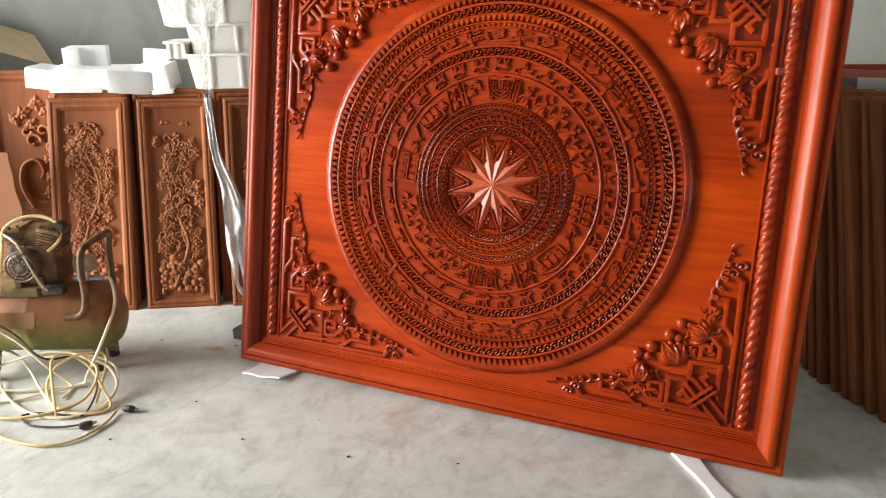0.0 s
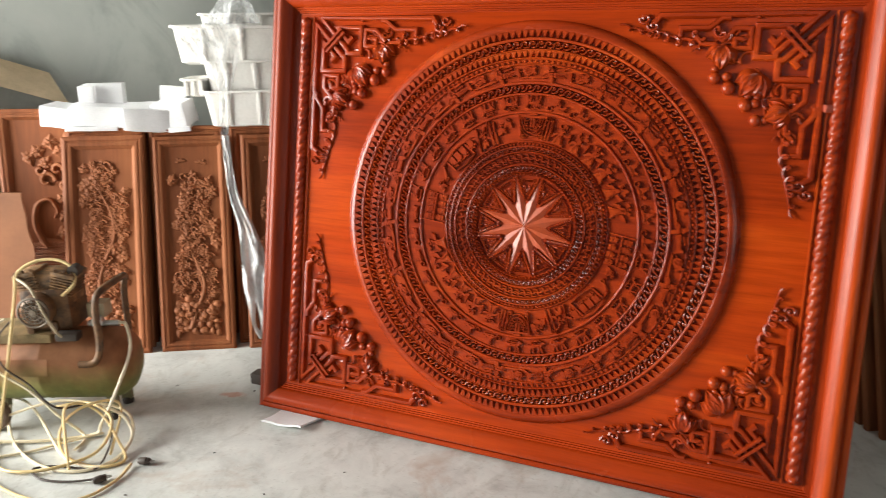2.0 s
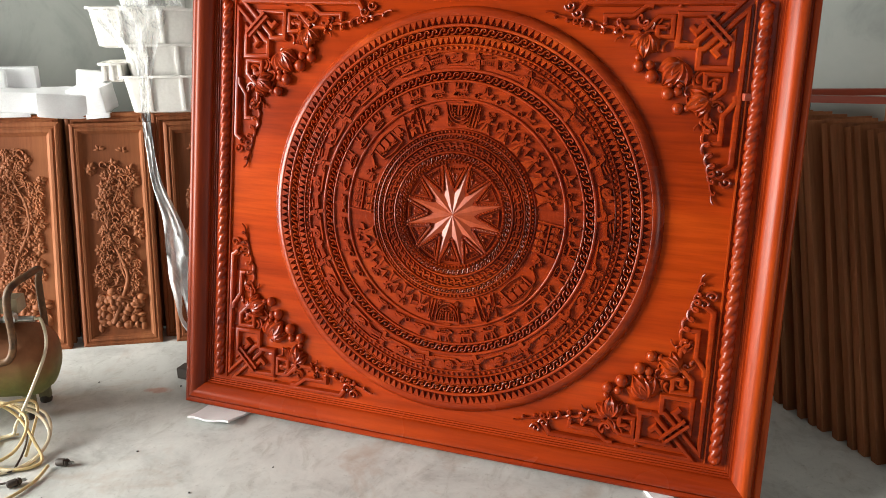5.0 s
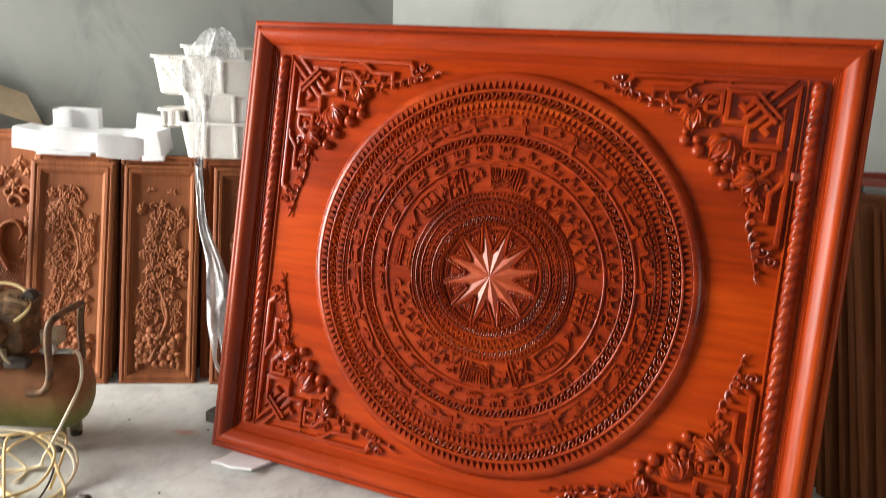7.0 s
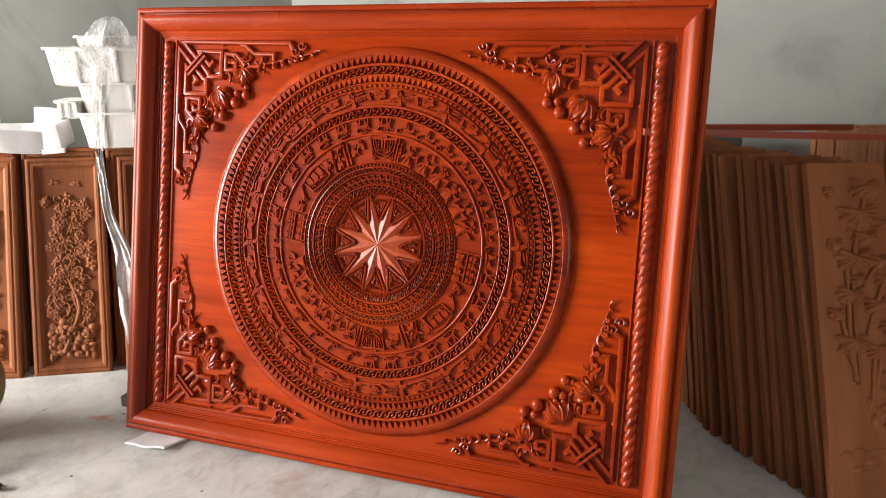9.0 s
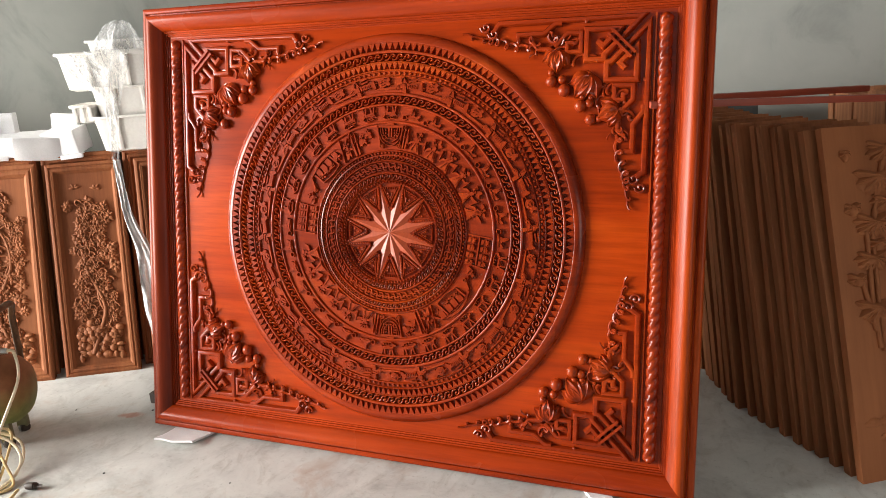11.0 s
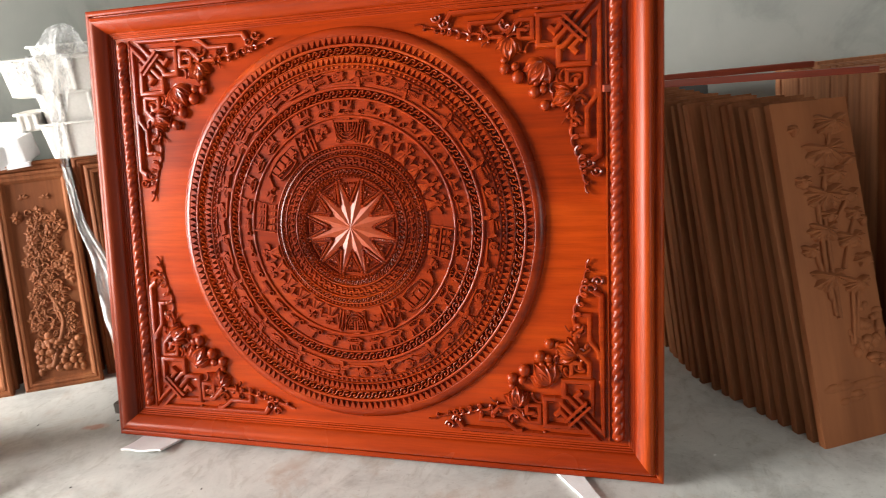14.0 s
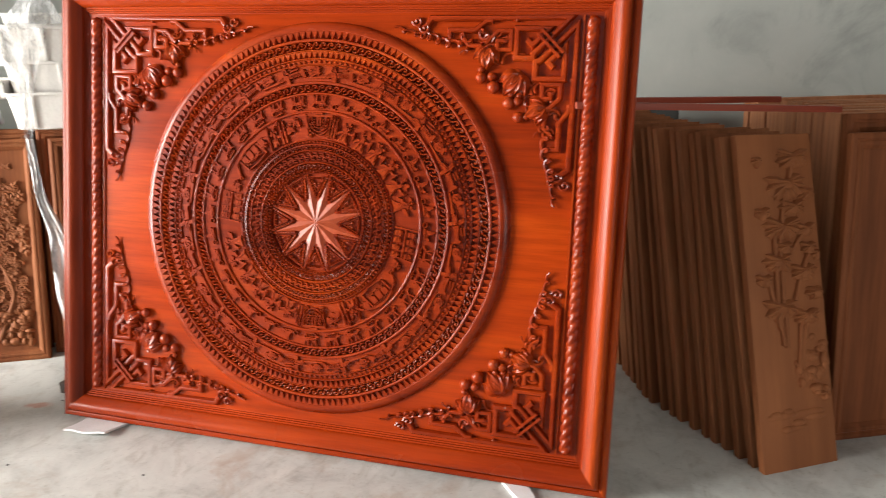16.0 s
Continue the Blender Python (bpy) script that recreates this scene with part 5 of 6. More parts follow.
foam_block(-0.035, 0.02, 0.950, 0.19, 0.16, 0.100, 10, 6, 5, "crumpled white foam wrap", 0.018, 5)
foam_block(0.090, 0.03, 0.952, 0.15, 0.15, 0.115, -8, 3, -5, "crumpled white foam wrap", 0.020, 6)
foam_block(0.060, 0.10, 0.990, 0.11, 0.05, 0.135, 6, 0, 6, "torn white foam slab standing on edge", 0.006, 7)
foam_block(0.120, -0.045, 0.938, 0.095, 0.04, 0.020, -4, 0, -4, "small scrap of white foam", 0.005, 8)


def tray(s, n, z, w, d, h, turn=0.0, roll=0.0, label="white plastic tray", flip=False):
    """A tapered tray with a rim and ribs on its sides."""
    wall = Buf()
    t = 0.008
    def ring(inset, zz):
        x, y = w / 2 - inset, d / 2 - inset
        r = 0.03
        pts = []
        for cx, cy, a0 in ((x - r, y - r, 0), (-x + r, y - r, 90), (-x + r, -y + r, 180), (x - r, -y + r, 270)):
            for k in range(4):
                a = radians(a0 + 30 * k)
                pts.append((cx + r * math.cos(a), cy + r * math.sin(a), zz))
        return pts
    rows = [ring(h * 0.20 + 0.018, 0.0), ring(h * 0.20, 0.010), ring(0.012, h - 0.012), ring(0.0, h - 0.010), ring(0.0, h), ring(0.014, h), ring(h * 0.20 + 0.012, 0.012)]
    vs = [p for r in rows for p in r]
    k = len(rows[0])
    wall.add(vs, grid_faces(len(rows), k, False, True) + [tuple(range(k))[::-1], tuple((len(rows) - 1) * k + i for i in range(k))])
    m = Matrix.Translation(on_row(s, n, z)) @ pose(0, 0, 0, 180 if flip else 0, roll, 29.5 + turn)
    root = thing("tray", m, label, "tray", "stacked white trays")
    part("shell", wall, TRAY, root)
    for i in range(3):
        x = (i - 1) * w * 0.27
        rib = Buf()
        box(rib, x - 0.009, -d / 2 + 0.002, h * 0.08, x + 0.009, -d / 2 + 0.05, h * 0.94, 0.003)
        rib.v = [(a, b + (1 - c / h) * h * 0.17, c) for a, b, c in rib.v]
        part("rib", rib, TRAY, root)
    return root


tray(0.478, 0.06, 0.948, 0.50, 0.30, 0.166, 0, 0, "white plastic tray with ribbed sides at the bottom of the pile")
tray(0.465, 0.06, 1.100, 0.46, 0.27, 0.142, 2, 0, "white plastic tray in the middle of the pile")
tray(0.205, 0.03, 1.085, 0.12, 0.20, 0.082, -4, 0, "small cream packing tray wedged in the pile")
tray(0.420, 0.07, 1.222, 0.60, 0.31, 0.165, 0, 1, "wide white plastic tray near the top of the pile")
tray(0.490, 0.17, 1.275, 0.56, 0.16, 0.165, 1, 0, "white plastic tray at the back of the pile")

# wrapping film over the trays: a knot on top and a long twisted tail
film = thing("wrapping_film", Matrix.Translation(on_row(0.38, 0.0, 1.395)), "clear creased wrapping film over the trays, its tail hanging down", "plastic film")
knot = Buf()
rows, cols = 9, 16
vs = []
for i in range(rows):
    t = i / (rows - 1)
    r = 0.100 * (1 - t) ** 0.55 + 0.014
    for k in range(cols):
        a = 2 * math.pi * k / cols
        g = 1 + 0.22 * math.sin(5 * a + 3 * t) + 0.1 * math.sin(9 * a)
        vs.append((r * g * math.cos(a) + 0.03 * t, r * g * 0.7 * math.sin(a), 0.0 + 0.125 * t ** 0.8))
knot.add(vs, grid_faces(rows, cols, False, True))
part("film_knot", knot, FILM_THIN, film, sharp=70)


def film_tail(pts, widths, seed, parent, origin, name, mat=FILM):
    buf = Buf()
    line = spline(pts, 10)
    n = len(line)
    vs = []
    cols = 13
    for i, q in enumerate(line):
        f = i / (n - 1) * (len(widths) - 1)
        k = min(int(f), len(widths) - 2)
        w = widths[k] + (widths[k + 1] - widths[k]) * (f - k)
        for j in range(cols):
            s = j / (cols - 1) - 0.5
            fold = 0.30 * w * noise.noise(Vector((i * 0.09, j * 0.35, seed))) + 0.006 * noise.noise(Vector((i * 0.45, j * 0.9, seed + 7)))
            p = Vector(q) + E_ROW * (s * w) - N_ROW * (0.03 + fold)
            vs.append(tuple(p - origin))
    buf.add(vs, grid_faces(n, cols))
    part(name, buf, mat, parent, sharp=70)


O_FILM = on_row(0.38, 0.0, 1.395)
film_tail([on_row(0.20, -0.10, 1.385), on_row(0.26, -0.11, 1.33), on_row(0.31, -0.115, 1.24), on_row(0.345, -0.12, 1.15), on_row(0.338, -0.12, 1.03), on_row(0.330, -0.125, 0.93)], [0.12, 0.14, 0.10, 0.06, 0.042, 0.034], 1.0, film, O_FILM, "film_drape", FILM_THIN)
film_tail([on_row(0.36, -0.09, 1.40), on_row(0.37, -0.11, 1.34), on_row(0.36, -0.12, 1.24), on_row(0.345, -0.125, 1.12)], [0.20, 0.16, 0.10, 0.05], 4.0, film, O_FILM, "film_drape", FILM_THIN)
film_tail([on_row(0.330, -0.125, 0.93), on_row(0.335, -0.135, 0.80), on_row(0.350, -0.16, 0.68), on_row(0.395, -0.19, 0.53), on_row(0.420, -0.22, 0.40), on_row(0.425, -0.25, 0.28), on_row(0.440, -0.28, 0.12), on_row(0.450, -0.29, 0.03)],
          [0.034, 0.032, 0.040, 0.070, 0.105, 0.110, 0.085, 0.05], 2.0, film, O_FILM, "film_tail")

# ---- cardboard box and the brown sheet before it ----
BOARD_TURN = 25.4
sheet_buf = Buf()
edge = [(0.006 * math.sin(z * 17) + 0.004 * math.sin(z * 41 + 1) - 0.02 * (z / 0.722), z) for z in [0.722 * k / 24 for k in range(25)]]
sheet_buf.add([(x, y, z) for y in (0.0, 0.006) for e, z in edge for x in (-0.80, e)], [(2 * k, 2 * k + 1, 2 * k + 3, 2 * k + 2) for k in range(24)] + [(50 + 2 * k, 52 + 2 * k, 53 + 2 * k, 51 + 2 * k) for k in range(24)]
              + [(2 * k + 1, 51 + 2 * k, 53 + 2 * k, 2 * k + 3) for k in range(24)] + [(2 * k, 2 * k + 2, 52 + 2 * k, 50 + 2 * k) for k in range(24)] + [(0, 50, 51, 1), (48, 49, 99, 98)])
sheet = part("brown_sheet", sheet_buf, HARDBOARD, sharp=30)
sheet.matrix_world = pose(-1.196, 0.067, 0, 0, 0, BOARD_TURN) @ pose(0.0, 0, 0, -1.5, 1.0, 0)
tagged(sheet, "smooth brown fibreboard sheet standing before a cardboard box", "sheet")

carton = thing("cardboard_box", pose(-1.600, 0.250, -0.071, 0, 0, 42) @ Matrix.Diagonal((1.05, 1.05, 1.05, 1)), "tall tan cardboard box with open flaps and black print", "box")
BW, BD, BH = 0.34, 0.10, 1.300
for x0, y0, x1, y1 in ((-BW, 0, 0, 0.006), (-BW, BD - 0.006, 0, BD), (-0.006, 0.006, 0, BD - 0.006), (-BW, 0.006, -BW + 0.006, BD - 0.006)):
    part("side", box(Buf(), x0, y0, 0.068, x1, y1, BH), CARD, carton, sharp=0)
part("bottom", box(Buf(), -BW + 0.006, 0.006, 0.070, -0.006, BD - 0.006, 0.078), CARD, carton, sharp=0)


def box_flap(corners, label):
    """A sheet of board 5 mm thick over four corners."""
    a, b, c, d = [Vector(q) for q in corners]
    n = (b - a).cross(d - a).normalized() * 0.005
    buf = Buf().add([a, b, c, d, a + n, b + n, c + n, d + n], [(0, 1, 2, 3), (7, 6, 5, 4), (0, 4, 5, 1), (1, 5, 6, 2), (2, 6, 7, 3), (3, 7, 4, 0)])
    part("flap", buf, CARD_IN, carton, label, sharp=0)


box_flap([(-BW, -0.006, BH), (-0.012, -0.006, BH), (-0.062, -0.022, 1.172), (-BW, -0.022, 1.172)], "pale front flap folded down outside")
box_flap([(0.040, 0.012, 1.164), (0.004, 0.050, 1.296), (0.268, 0.090, 1.196), (0.340, 0.030, 1.056)], "wide side flap hanging outwards")
box_flap([(-BW, BD, BH), (-0.10, BD, BH), (-0.14, BD + 0.05, 1.345), (-BW, BD + 0.05, 1.345)], "back flap standing up")


def print_text(words, size, x, z, parent):
    cu = bpy.data.curves.new("print", "FONT")
    cu.body, cu.size, cu.extrude, cu.align_x, cu.offset = words, size, 0.0006, "RIGHT", 0.0008
    ob = new("print", cu)
    me = bpy.data.meshes.new_from_object(ob)
    bpy.data.objects.remove(ob)
    me.materials.append(INK)
    ob = new("print", me)
    ob.parent = parent
    ob.matrix_basis = pose(x, -0.0016, z, 90, 0, 0)
    return tagged(ob, "black printed letters")


print_text("ERATOR", 0.045, -0.100, 0.705, carton)
logo = Buf()
at_box = lambda x, z, h: (x, -h, z)
relief_band(logo, [(-0.176, 0.913), (-0.143, 0.985), (-0.110, 0.913)], 0.013, 0.0, 0.0015, at_box, top=1.0)
relief_band(logo, [(-0.283, 0.985), (-0.283, 0.930), (-0.268, 0.915), (-0.230, 0.915), (-0.214, 0.930), (-0.214, 0.985)], 0.013, 0.0, 0.0015, at_box, top=1.0)
part("print", logo, INK, carton, "black angular printed mark", sharp=0)

# ---- air compressor ----
AX = 24.0
comp = thing("air_compressor", pose(-0.680, -0.300, 0, 0, 0, AX), "old dusty green air compressor under red wood dust, on wheels", "air compressor")
L2, R, ZC = 0.312, 0.132, 0.203
prof = [(0.001, -L2), (R * 0.45, -L2 + 0.006), (R * 0.75, -L2 + 0.024), (R * 0.94, -L2 + 0.055), (R, -L2 + 0.085), (R, -0.005), (R + 0.0015, 0.0), (R, 0.005), (R, L2 - 0.085), (R * 0.94, L2 - 0.055), (R * 0.75, L2 - 0.024), (R * 0.45, L2 - 0.006), (0.001, L2)]
tank = part("tank", lathe(Buf(), prof, 40, "x"), TANK, comp, "green tank with red dust on top", sharp=60)
tank.matrix_basis = pose(0, 0, ZC)
part("saddle_plate", box(Buf(), -0.245, -0.085, ZC + R - 0.022, 0.040, 0.085, ZC + R + 0.012, 0.004), DUSTY, comp, "mounting plate under thick wood dust")
plate = Buf()
for radius in (R - 0.002, R + 0.0022):
    plate.add([(-0.185 + 0.22 * i / 6, -radius * math.cos(t), radius * math.sin(t)) for i in range(7) for t in [radians(2 + 26 * j / 5) for j in range(6)]], grid_faces(7, 6))
rim = [6 * i for i in range(7)] + [36 + j for j in range(1, 6)] + [6 * i + 5 for i in range(5, -1, -1)] + [j for j in range(4, 0, -1)]
plate.f += [(rim[k], rim[(k + 1) % len(rim)], 42 + rim[(k + 1) % len(rim)], 42 + rim[k]) for k in range(len(rim))]
part("name_plate", plate, TANK, comp, "thin worn metal plate").matrix_basis = pose(0, 0, ZC)
# carrying loop at the wheel end
part("carry_loop", tube(Buf(), spline([(-0.215, -0.05, ZC + R - 0.02), (-0.268, -0.05, ZC + R + 0.028), (-0.285, 0.0, ZC + R + 0.034), (-0.268, 0.05, ZC + R + 0.028), (-0.215, 0.05, ZC + R - 0.02)], 5), 0.008, 8), RUST, comp, "rusty red carrying loop")
# U handle at the other end
U = [(0.150, -0.126, ZC + 0.045), (0.205, -0.122, ZC + 0.052), (0.228, -0.114, ZC + 0.11), (0.228, -0.108, ZC + 0.245), (0.240, -0.090, ZC + 0.302), (0.266, 0.0, ZC + 0.318), (0.262, 0.085, ZC + 0.305), (0.244, 0.105, ZC + 0.245), (0.238, 0.112, ZC + 0.10), (0.230, 0.118, ZC + 0.055)]
part("handle", tube(Buf(), spline(U, 7), 0.0125, 10), IRON, comp, "bent dark steel tube handle")
# wheels and front feet
for y in (-0.140, 0.140):
    wheel = Buf()
    lathe(wheel, [(0.030, -0.018), (0.058, -0.018), (0.065, -0.010), (0.065, 0.010), (0.058, 0.018), (0.030, 0.018)], 24, "y")
    wheel_ob = part("wheel", wheel, TYRE, comp, "dusty dark wheel")
    wheel_ob.matrix_basis = pose(-0.185, y, 0.065)
    hub = Buf()
    lathe(hub, [(0.001, -0.021), (0.012, -0.021), (0.016, -0.014), (0.036, -0.010), (0.040, -0.016), (0.044, -0.016), (0.044, 0.016), (0.001, 0.016)], 20, "y")
    part("hub", hub, HUB, wheel_ob)
    # spoke holes as dark rubber discs: their shade is put into the colour
    for k in range(5):
        a = 2 * math.pi * k / 5
        part("opening", lathe(Buf(), [(0.0065, -0.0125), (0.0065, -0.0085), (0.001, -0.0085)], 12, "y", (0.026 * math.cos(a), 0, 0.026 * math.sin(a))), RUBBER, wheel_ob)
part("axle", tube(Buf(), [(-0.185, -0.14, 0.060), (-0.185, 0.14, 0.060)], 0.008, 8), IRON, comp)
for y in (-0.06, 0.06):
    part("wheel_bracket", box(Buf(), -0.21, y - 0.012, 0.05, -0.16, y + 0.012, 0.12, 0.003), GREEN, comp)
    foot = Buf()
    box(foot, 0.20, y - 0.012, 0.018, 0.24, y + 0.012, 0.11, 0.003)
    leg_ob = part("leg", foot, GREEN, comp)
    part("rubber_foot", lathe(Buf(), [(0.020, 0.0), (0.022, 0.012), (0.015, 0.024)], 14, "z", (0.22, y, 0)), RUBBER, leg_ob)
# pump and motor
part("crankcase", box(Buf(), -0.062, -0.062, ZC + R + 0.012, 0.118, 0.085, ZC + R + 0.175, 0.024), IRON, comp)
motor = Buf()
lathe(motor, [(0.002, -0.108), (0.040, -0.106), (0.055, -0.094), (0.058, -0.080), (0.060, 0.06), (0.052, 0.085), (0.002, 0.09)], 28, "y", (0.012, 0, ZC + R + 0.106))
part("pump_body", box(Buf(), -0.050, -0.045, ZC + R + 0.10, 0.120, 0.070, ZC + R + 0.228, 0.02), ALLOY, comp)
for fx in (-0.03, 0.055):
    part("motor_foot", box(Buf(), fx - 0.012, -0.075, ZC + R + 0.008, fx + 0.012, 0.05, ZC + R + 0.055, 0.003), IRON, comp)
part("motor", motor, IRON, comp, "round dusty motor body")
for k in range(16):
    a = 2 * math.pi * k / 16
    fin = Buf()
    box(fin, -0.0025, -0.06, 0.054, 0.0025, 0.06, 0.066)
    f_ob = part("cooling_fin", fin, IRON, comp, sharp=0)
    f_ob.matrix_basis = pose(0.012, 0, ZC + R + 0.106, 0, math.degrees(a), 0)
# fan cover with its rings and spokes
cover = Buf()
cy = -0.112
for r in (0.014, 0.028, 0.041, 0.054):
    tube(cover, [(0.012 + r * math.cos(t), cy, ZC + R + 0.106 + r * math.sin(t)) for t in [2 * math.pi * k / 24 for k in range(24)]], 0.0022 if r < 0.05 else 0.0045, 6, closed=True)
for k in range(12):
    a = 2 * math.pi * k / 12
    tube(cover, [(0.012 + 0.010 * math.cos(a), cy, ZC + R + 0.106 + 0.010 * math.sin(a)), (0.012 + 0.054 * math.cos(a), cy, ZC + R + 0.106 + 0.054 * math.sin(a))], 0.0022, 6)
lathe(cover, [(0.012, 0.004), (0.012, -0.004), (0.001, -0.006)], 14, "y", (0.012, cy, ZC + R + 0.106))
part("fan_cover", cover, GRILLE, comp, "pale round fan grille")
# cylinder heads, tilted, with fins
for x, tilt in ((-0.020, -12), (0.082, 14)):
    h_ob = part("cylinder_head", box(Buf(), -0.032, -0.045, -0.02, 0.032, 0.045, 0.078, 0.004), ALLOY, comp, "finned dusty cylinder head")
    h_ob.matrix_basis = pose(x, 0.0, ZC + R + 0.140, 0, tilt, 0)
    for k in range(6):
        part("cooling_fin", box(Buf(), -0.040, -0.052, 0.010 + 0.011 * k, 0.040, 0.052, 0.016 + 0.011 * k, 0.002), ALLOY, h_ob)
    part("head_cover", box(Buf(), -0.042, -0.055, 0.074, 0.042, 0.055, 0.092, 0.005), ALLOY, h_ob)
    for bx in (-0.030, 0.0, 0.030):
        bolt = part("bolt", lathe(Buf(), [(0.006, 0.0), (0.006, 0.008), (0.001, 0.009)], 6, "z", (bx, -0.042, 0.092)), IRON, h_ob)
part("air_filter", lathe(Buf(), [(0.001, -0.02), (0.020, -0.02), (0.022, -0.012), (0.022, 0.018), (0.016, 0.024), (0.001, 0.024)], 16, "y", (0.135, -0.02, ZC + R + 0.232)), RUBBER, comp, "black air filter")
# copper feed pipe down to the tank
part("feed_pipe", tube(Buf(), spline([(-0.055, -0.058, ZC + R + 0.215), (0.01, -0.10, ZC + R + 0.190), (0.055, -0.118, ZC + R + 0.10), (0.085, -0.115, ZC + R + 0.03), (0.105, -0.10, ZC + R + 0.004)], 7), 0.0048, 8), PLASTIC_TAN, comp, "pale bent metal pipe")
# switch, gauges and outlet near the handle
part("pressure_switch", box(Buf(), 0.150, -0.012, ZC + R + 0.045, 0.215, 0.052, ZC + R + 0.10, 0.006), PLASTIC_TAN, comp, "tan plastic switch box")
part("manifold", tube(Buf(), [(0.18, 0.02, ZC + R - 0.03), (0.18, 0.02, ZC + R + 0.05)], 0.014, 10), IRON, comp)
part("outlet_pipe", tube(Buf(), [(0.15, -0.01, ZC + R + 0.024), (0.262, -0.01, ZC + R + 0.024)], 0.011, 10), CHROME, comp, "steel outlet fitting")
part("gauge", lathe(Buf(), [(0.001, -0.012), (0.020, -0.012), (0.022, -0.008), (0.022, 0.010), (0.001, 0.012)], 18, "y", (0.195, -0.035, ZC + R + 0.04)), CHROME, comp, "small round gauge")
part("plug_base", box(Buf(), 0.07, -0.112, ZC + R - 0.006, 0.150, -0.065, ZC + R + 0.024, 0.008), RUBBER, comp)


# ---- hoses and cables ----
def from_comp(x, y, z):
    return tuple(comp.matrix_world @ Vector((x, y, z)))


bpy.context.view_layer.update()


def cable(name, pts, radius, mat, label, category, steps=8, closed=False):
    ob = part(name, tube(Buf(), spline(pts, steps, closed), radius, 8, closed), mat)
    return tagged(ob, label, category)


TOPZ = ZC + R
cable("air_hose", [from_comp(0.262, -0.01, TOPZ + 0.024), from_comp(0.290, -0.02, TOPZ + 0.018), from_comp(0.312, -0.07, TOPZ - 0.06), from_comp(0.290, -0.165, ZC - 0.03), from_comp(0.245, -0.22, 0.07), (-0.42, -0.40, 0.010), (-0.55, -0.50, 0.010), (-0.70, -0.57, 0.010),
                   (-0.86, -0.63, 0.010), (-1.05, -0.70, 0.010)], 0.0058, HOSE, "cream air hose from the compressor outlet to the floor", "hose")
cable("yellow_hose", [from_comp(-0.06, -0.075, TOPZ + 0.172), from_comp(-0.055, -0.05, TOPZ + 0.232), from_comp(0.0, -0.03, TOPZ + 0.268), from_comp(0.07, -0.02, TOPZ + 0.272), from_comp(0.130, -0.03, TOPZ + 0.247), from_comp(0.138, -0.045, TOPZ + 0.192), from_comp(0.10, -0.07, TOPZ + 0.152)],
      0.0058, HOSE_YELLOW, "yellow hose looped over the compressor pump", "hose")
cable("yellow_hose", [from_comp(-0.06, -0.075, TOPZ + 0.172), from_comp(-0.085, -0.10, TOPZ + 0.03), from_comp(-0.095, -0.155, ZC + 0.03), from_comp(-0.105, -0.19, 0.14), (-0.700, -0.560, 0.02), (-0.63, -0.64, 0.010), (-0.50, -0.68, 0.010), (-0.37, -0.62, 0.015), (-0.29, -0.50, 0.03),
                      (-0.32, -0.40, 0.09), (-0.44, -0.38, 0.12), (-0.56, -0.42, 0.10)], 0.0055, HOSE_YELLOW, "yellow hose hanging from the compressor into the coil", "hose")
cable("hose_coil", [(-0.968, -0.443, 0.03), (-0.929, -0.415, 0.05), (-0.848, -0.398, 0.07), (-0.769, -0.385, 0.06), (-0.641, -0.429, 0.04), (-0.497, -0.501, 0.02), (-0.383, -0.551, 0.01), (-0.259, -0.552, 0.007), (-0.223, -0.488, 0.007),
                    (-0.255, -0.38, 0.03), (-0.324, -0.316, 0.06), (-0.381, -0.324, 0.09), (-0.452, -0.362, 0.11), (-0.565, -0.392, 0.11), (-0.657, -0.444, 0.09), (-0.759, -0.492, 0.05), (-0.832, -0.515, 0.02)], 0.0050, HOSE, "loose coil of cream hose lying on the concrete floor", "hose")
cable("hose_coil", [(-0.32, -0.594, 0.007), (-0.383, -0.542, 0.06), (-0.454, -0.477, 0.12), (-0.462, -0.444, 0.14), (-0.427, -0.407, 0.13), (-0.362, -0.395, 0.09), (-0.271, -0.429, 0.04), (-0.196, -0.475, 0.007), (-0.225, -0.535, 0.007), (-0.314, -0.552, 0.007),
                    (-0.392, -0.552, 0.03), (-0.447, -0.508, 0.07), (-0.448, -0.454, 0.11), (-0.412, -0.395, 0.13), (-0.38, -0.334, 0.12), (-0.356, -0.322, 0.09), (-0.318, -0.387, 0.04), (-0.268, -0.47, 0.007)], 0.0050, HOSE_YELLOW, "springy loops of yellow hose standing off the floor", "hose")
cable("hose_coil", [(-0.799, -0.424, 0.06), (-0.721, -0.498, 0.02), (-0.595, -0.567, 0.007), (-0.436, -0.612, 0.007), (-0.312, -0.601, 0.007), (-0.242, -0.544, 0.007), (-0.229, -0.456, 0.01), (-0.241, -0.391, 0.05), (-0.317, -0.359, 0.09), (-0.412, -0.367, 0.11)],
      0.0056, HOSE, "loose coil of cream hose lying on the concrete floor", "hose")
cable("air_hose", [(-0.735, -0.738, 0.007), (-0.655, -0.667, 0.007), (-0.544, -0.572, 0.007), (-0.475, -0.485, 0.01), (-0.394, -0.379, 0.01)], 0.005, HOSE, "straight strand of cream hose on the floor", "hose")
cable("air_hose", [(-0.700, -0.560, 0.012), (-0.655, -0.640, 0.007), (-0.608, -0.696, 0.007), (-0.499, -0.737, 0.007), (-0.36, -0.758, 0.007), (-0.223, -0.742, 0.007), (-0.146, -0.677, 0.007), (-0.13, -0.575, 0.007), (-0.153, -0.491, 0.01)], 0.0050, HOSE_YELLOW, "loose end of yellow hose on the floor", "hose")
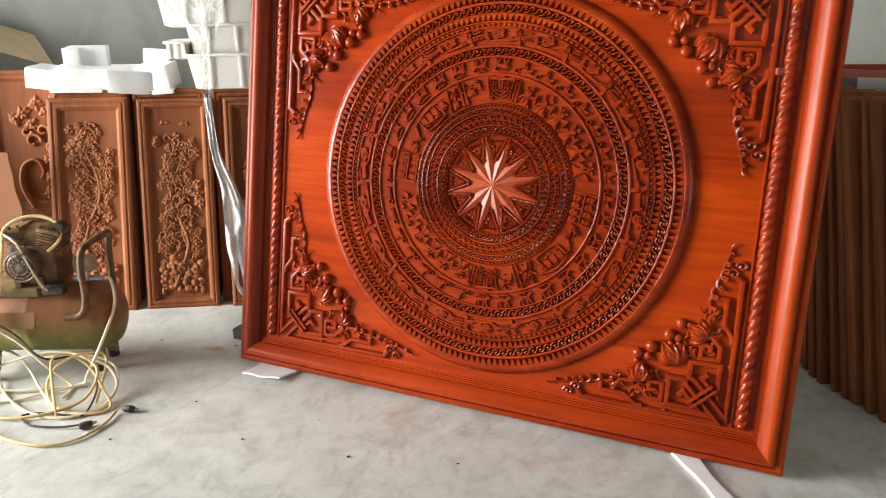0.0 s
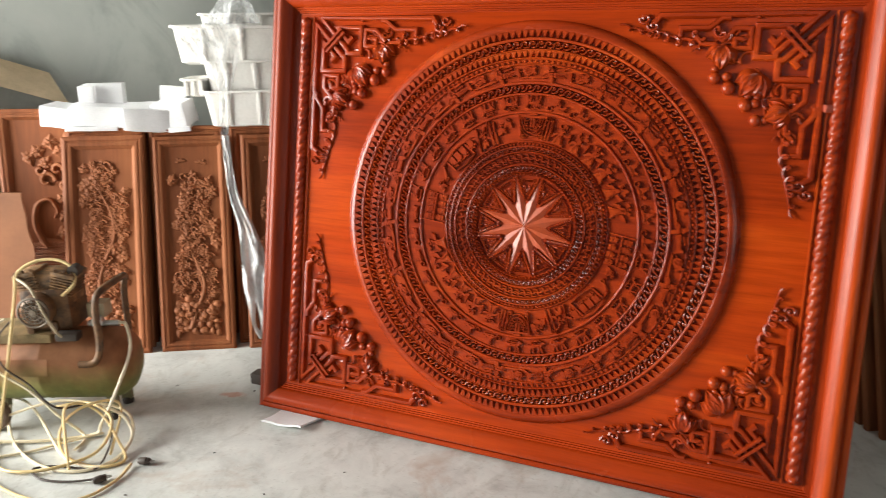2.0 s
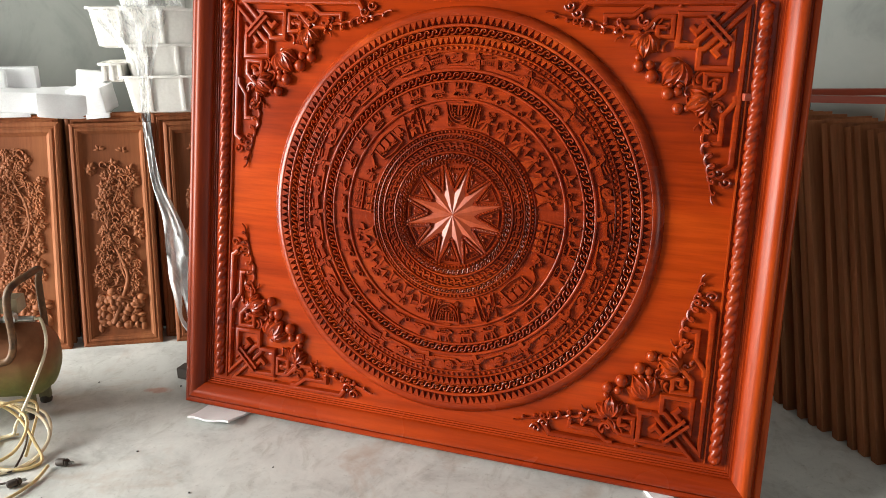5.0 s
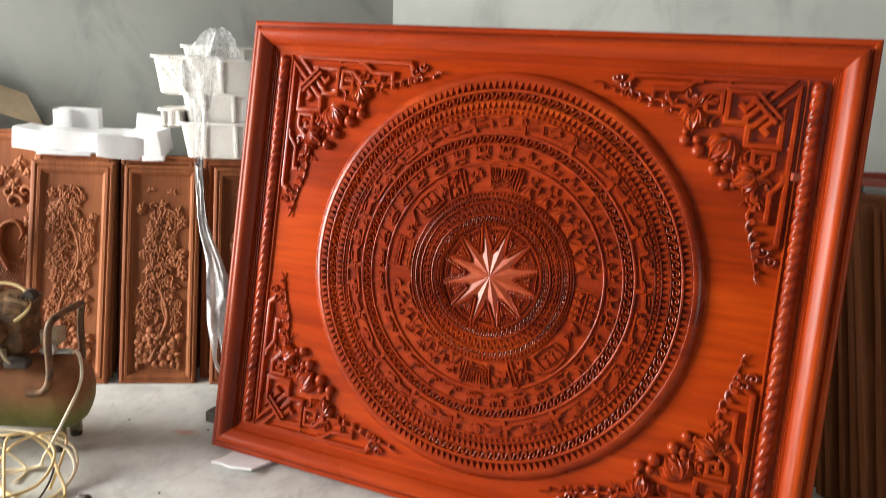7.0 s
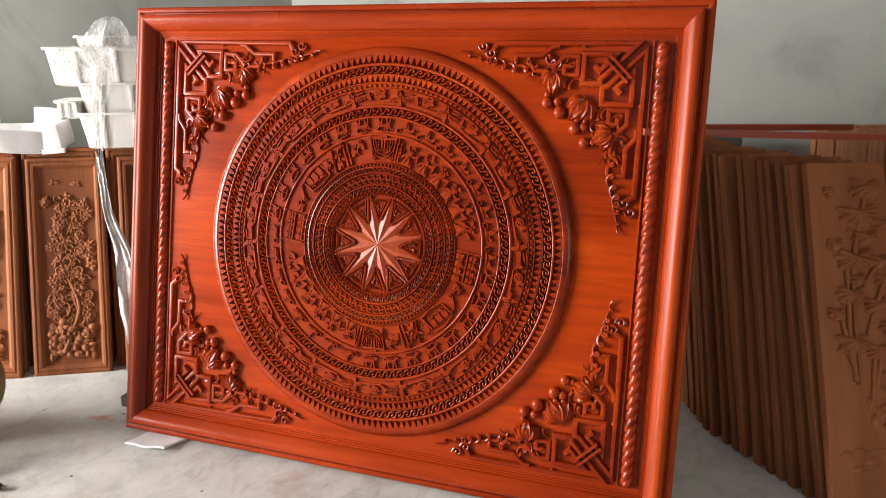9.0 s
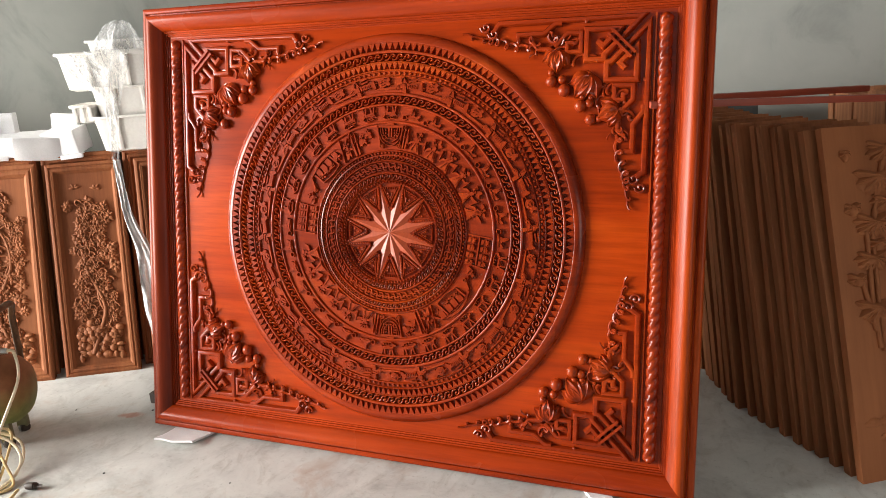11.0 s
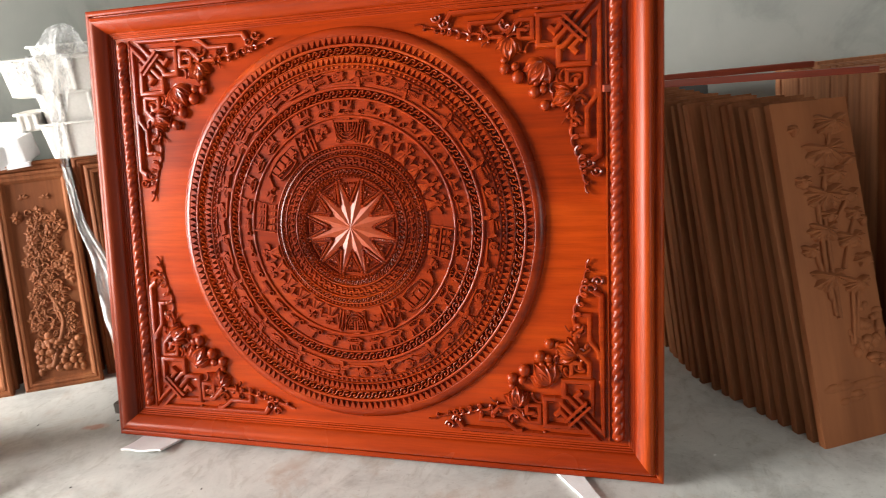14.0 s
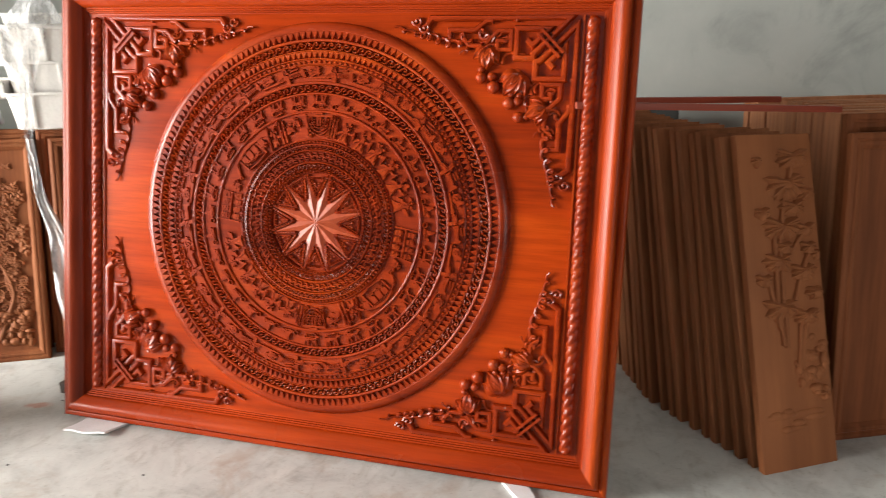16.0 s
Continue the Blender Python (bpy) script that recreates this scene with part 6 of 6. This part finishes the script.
cable("power_cable", [from_comp(-0.09, -0.05, TOPZ + 0.07), from_comp(-0.135, -0.10, TOPZ + 0.01), from_comp(-0.11, -0.15, ZC + 0.06), from_comp(-0.02, -0.165, ZC - 0.01), from_comp(0.08, -0.19, ZC - 0.09), (-0.46, -0.327, 0.09), (-0.373, -0.366, 0.05), (-0.305, -0.427, 0.03), (-0.257, -0.51, 0.01),
                      (-0.251, -0.56, 0.007), (-0.375, -0.593, 0.007), (-0.433, -0.637, 0.007), (-0.36, -0.668, 0.007), (-0.26, -0.64, 0.007), (-0.190, -0.606, 0.014)], 0.0036, BLACK, "dark power cable from the compressor to the floor", "cable")
cable("power_cable", [from_comp(-0.10, -0.10, TOPZ + 0.08), from_comp(-0.145, -0.125, TOPZ + 0.04), from_comp(-0.150, -0.15, ZC + 0.06), from_comp(-0.02, -0.17, ZC - 0.03), from_comp(0.09, -0.20, ZC - 0.12), (-0.44, -0.42, 0.010), (-0.40, -0.50, 0.008)], 0.0046, HOSE, "pale cable sagging along the compressor tank", "cable")


def connector(x, y, turn, label):
    root = thing("plug", pose(x, y, 0, 0, 0, turn), label, "plug", "dark plugs on the floor")
    part("body", lathe(Buf(), [(0.001, -0.022), (0.008, -0.022), (0.012, -0.016), (0.0125, 0.006), (0.009, 0.009), (0.0125, 0.012), (0.008, 0.020), (0.001, 0.021)], 12, "x", (0, 0, 0.013)), BLACK, root)
    for k in (-1, 1):
        part("prong", tube(Buf(), [(0.018, k * 0.005, 0.013), (0.034, k * 0.005, 0.012)], 0.0025, 6), CHROME, root)


connector(-0.120, -0.464, 20, "dark plug lying on the concrete floor")
connector(-0.175, -0.599, 60, "dark plug at the end of a cable on the floor")

# crumbs on the floor
rng = random.Random(8)
for x, y, r in ((2.16, -0.05, 0.007), (2.20, -0.02, 0.004), (2.12, 0.20, 0.004), (0.35, -0.45, 0.003), (1.05, -0.30, 0.003), (0.72, -0.40, 0.004), (2.24, -0.10, 0.005), (0.05, -0.32, 0.003), (-0.05, -0.62, 0.003), (0.52, -0.25, 0.0025), (1.35, -0.36, 0.003), (-0.42, 0.02, 0.003), (-0.1, 0.1, 0.0035)):
    b = Buf()
    ball(b, (0, 0, r * 0.6), r * 1.5, r, r * 0.7, 4, 7)
    c_ob = part("crumb", b, PEBBLE if x > 1.5 else INK)
    c_ob.matrix_world = pose(x, y, 0, 0, 0, rng.uniform(0, 180))
    tagged(c_ob, "small crumb of debris on the concrete floor", "debris", "crumbs on the floor")
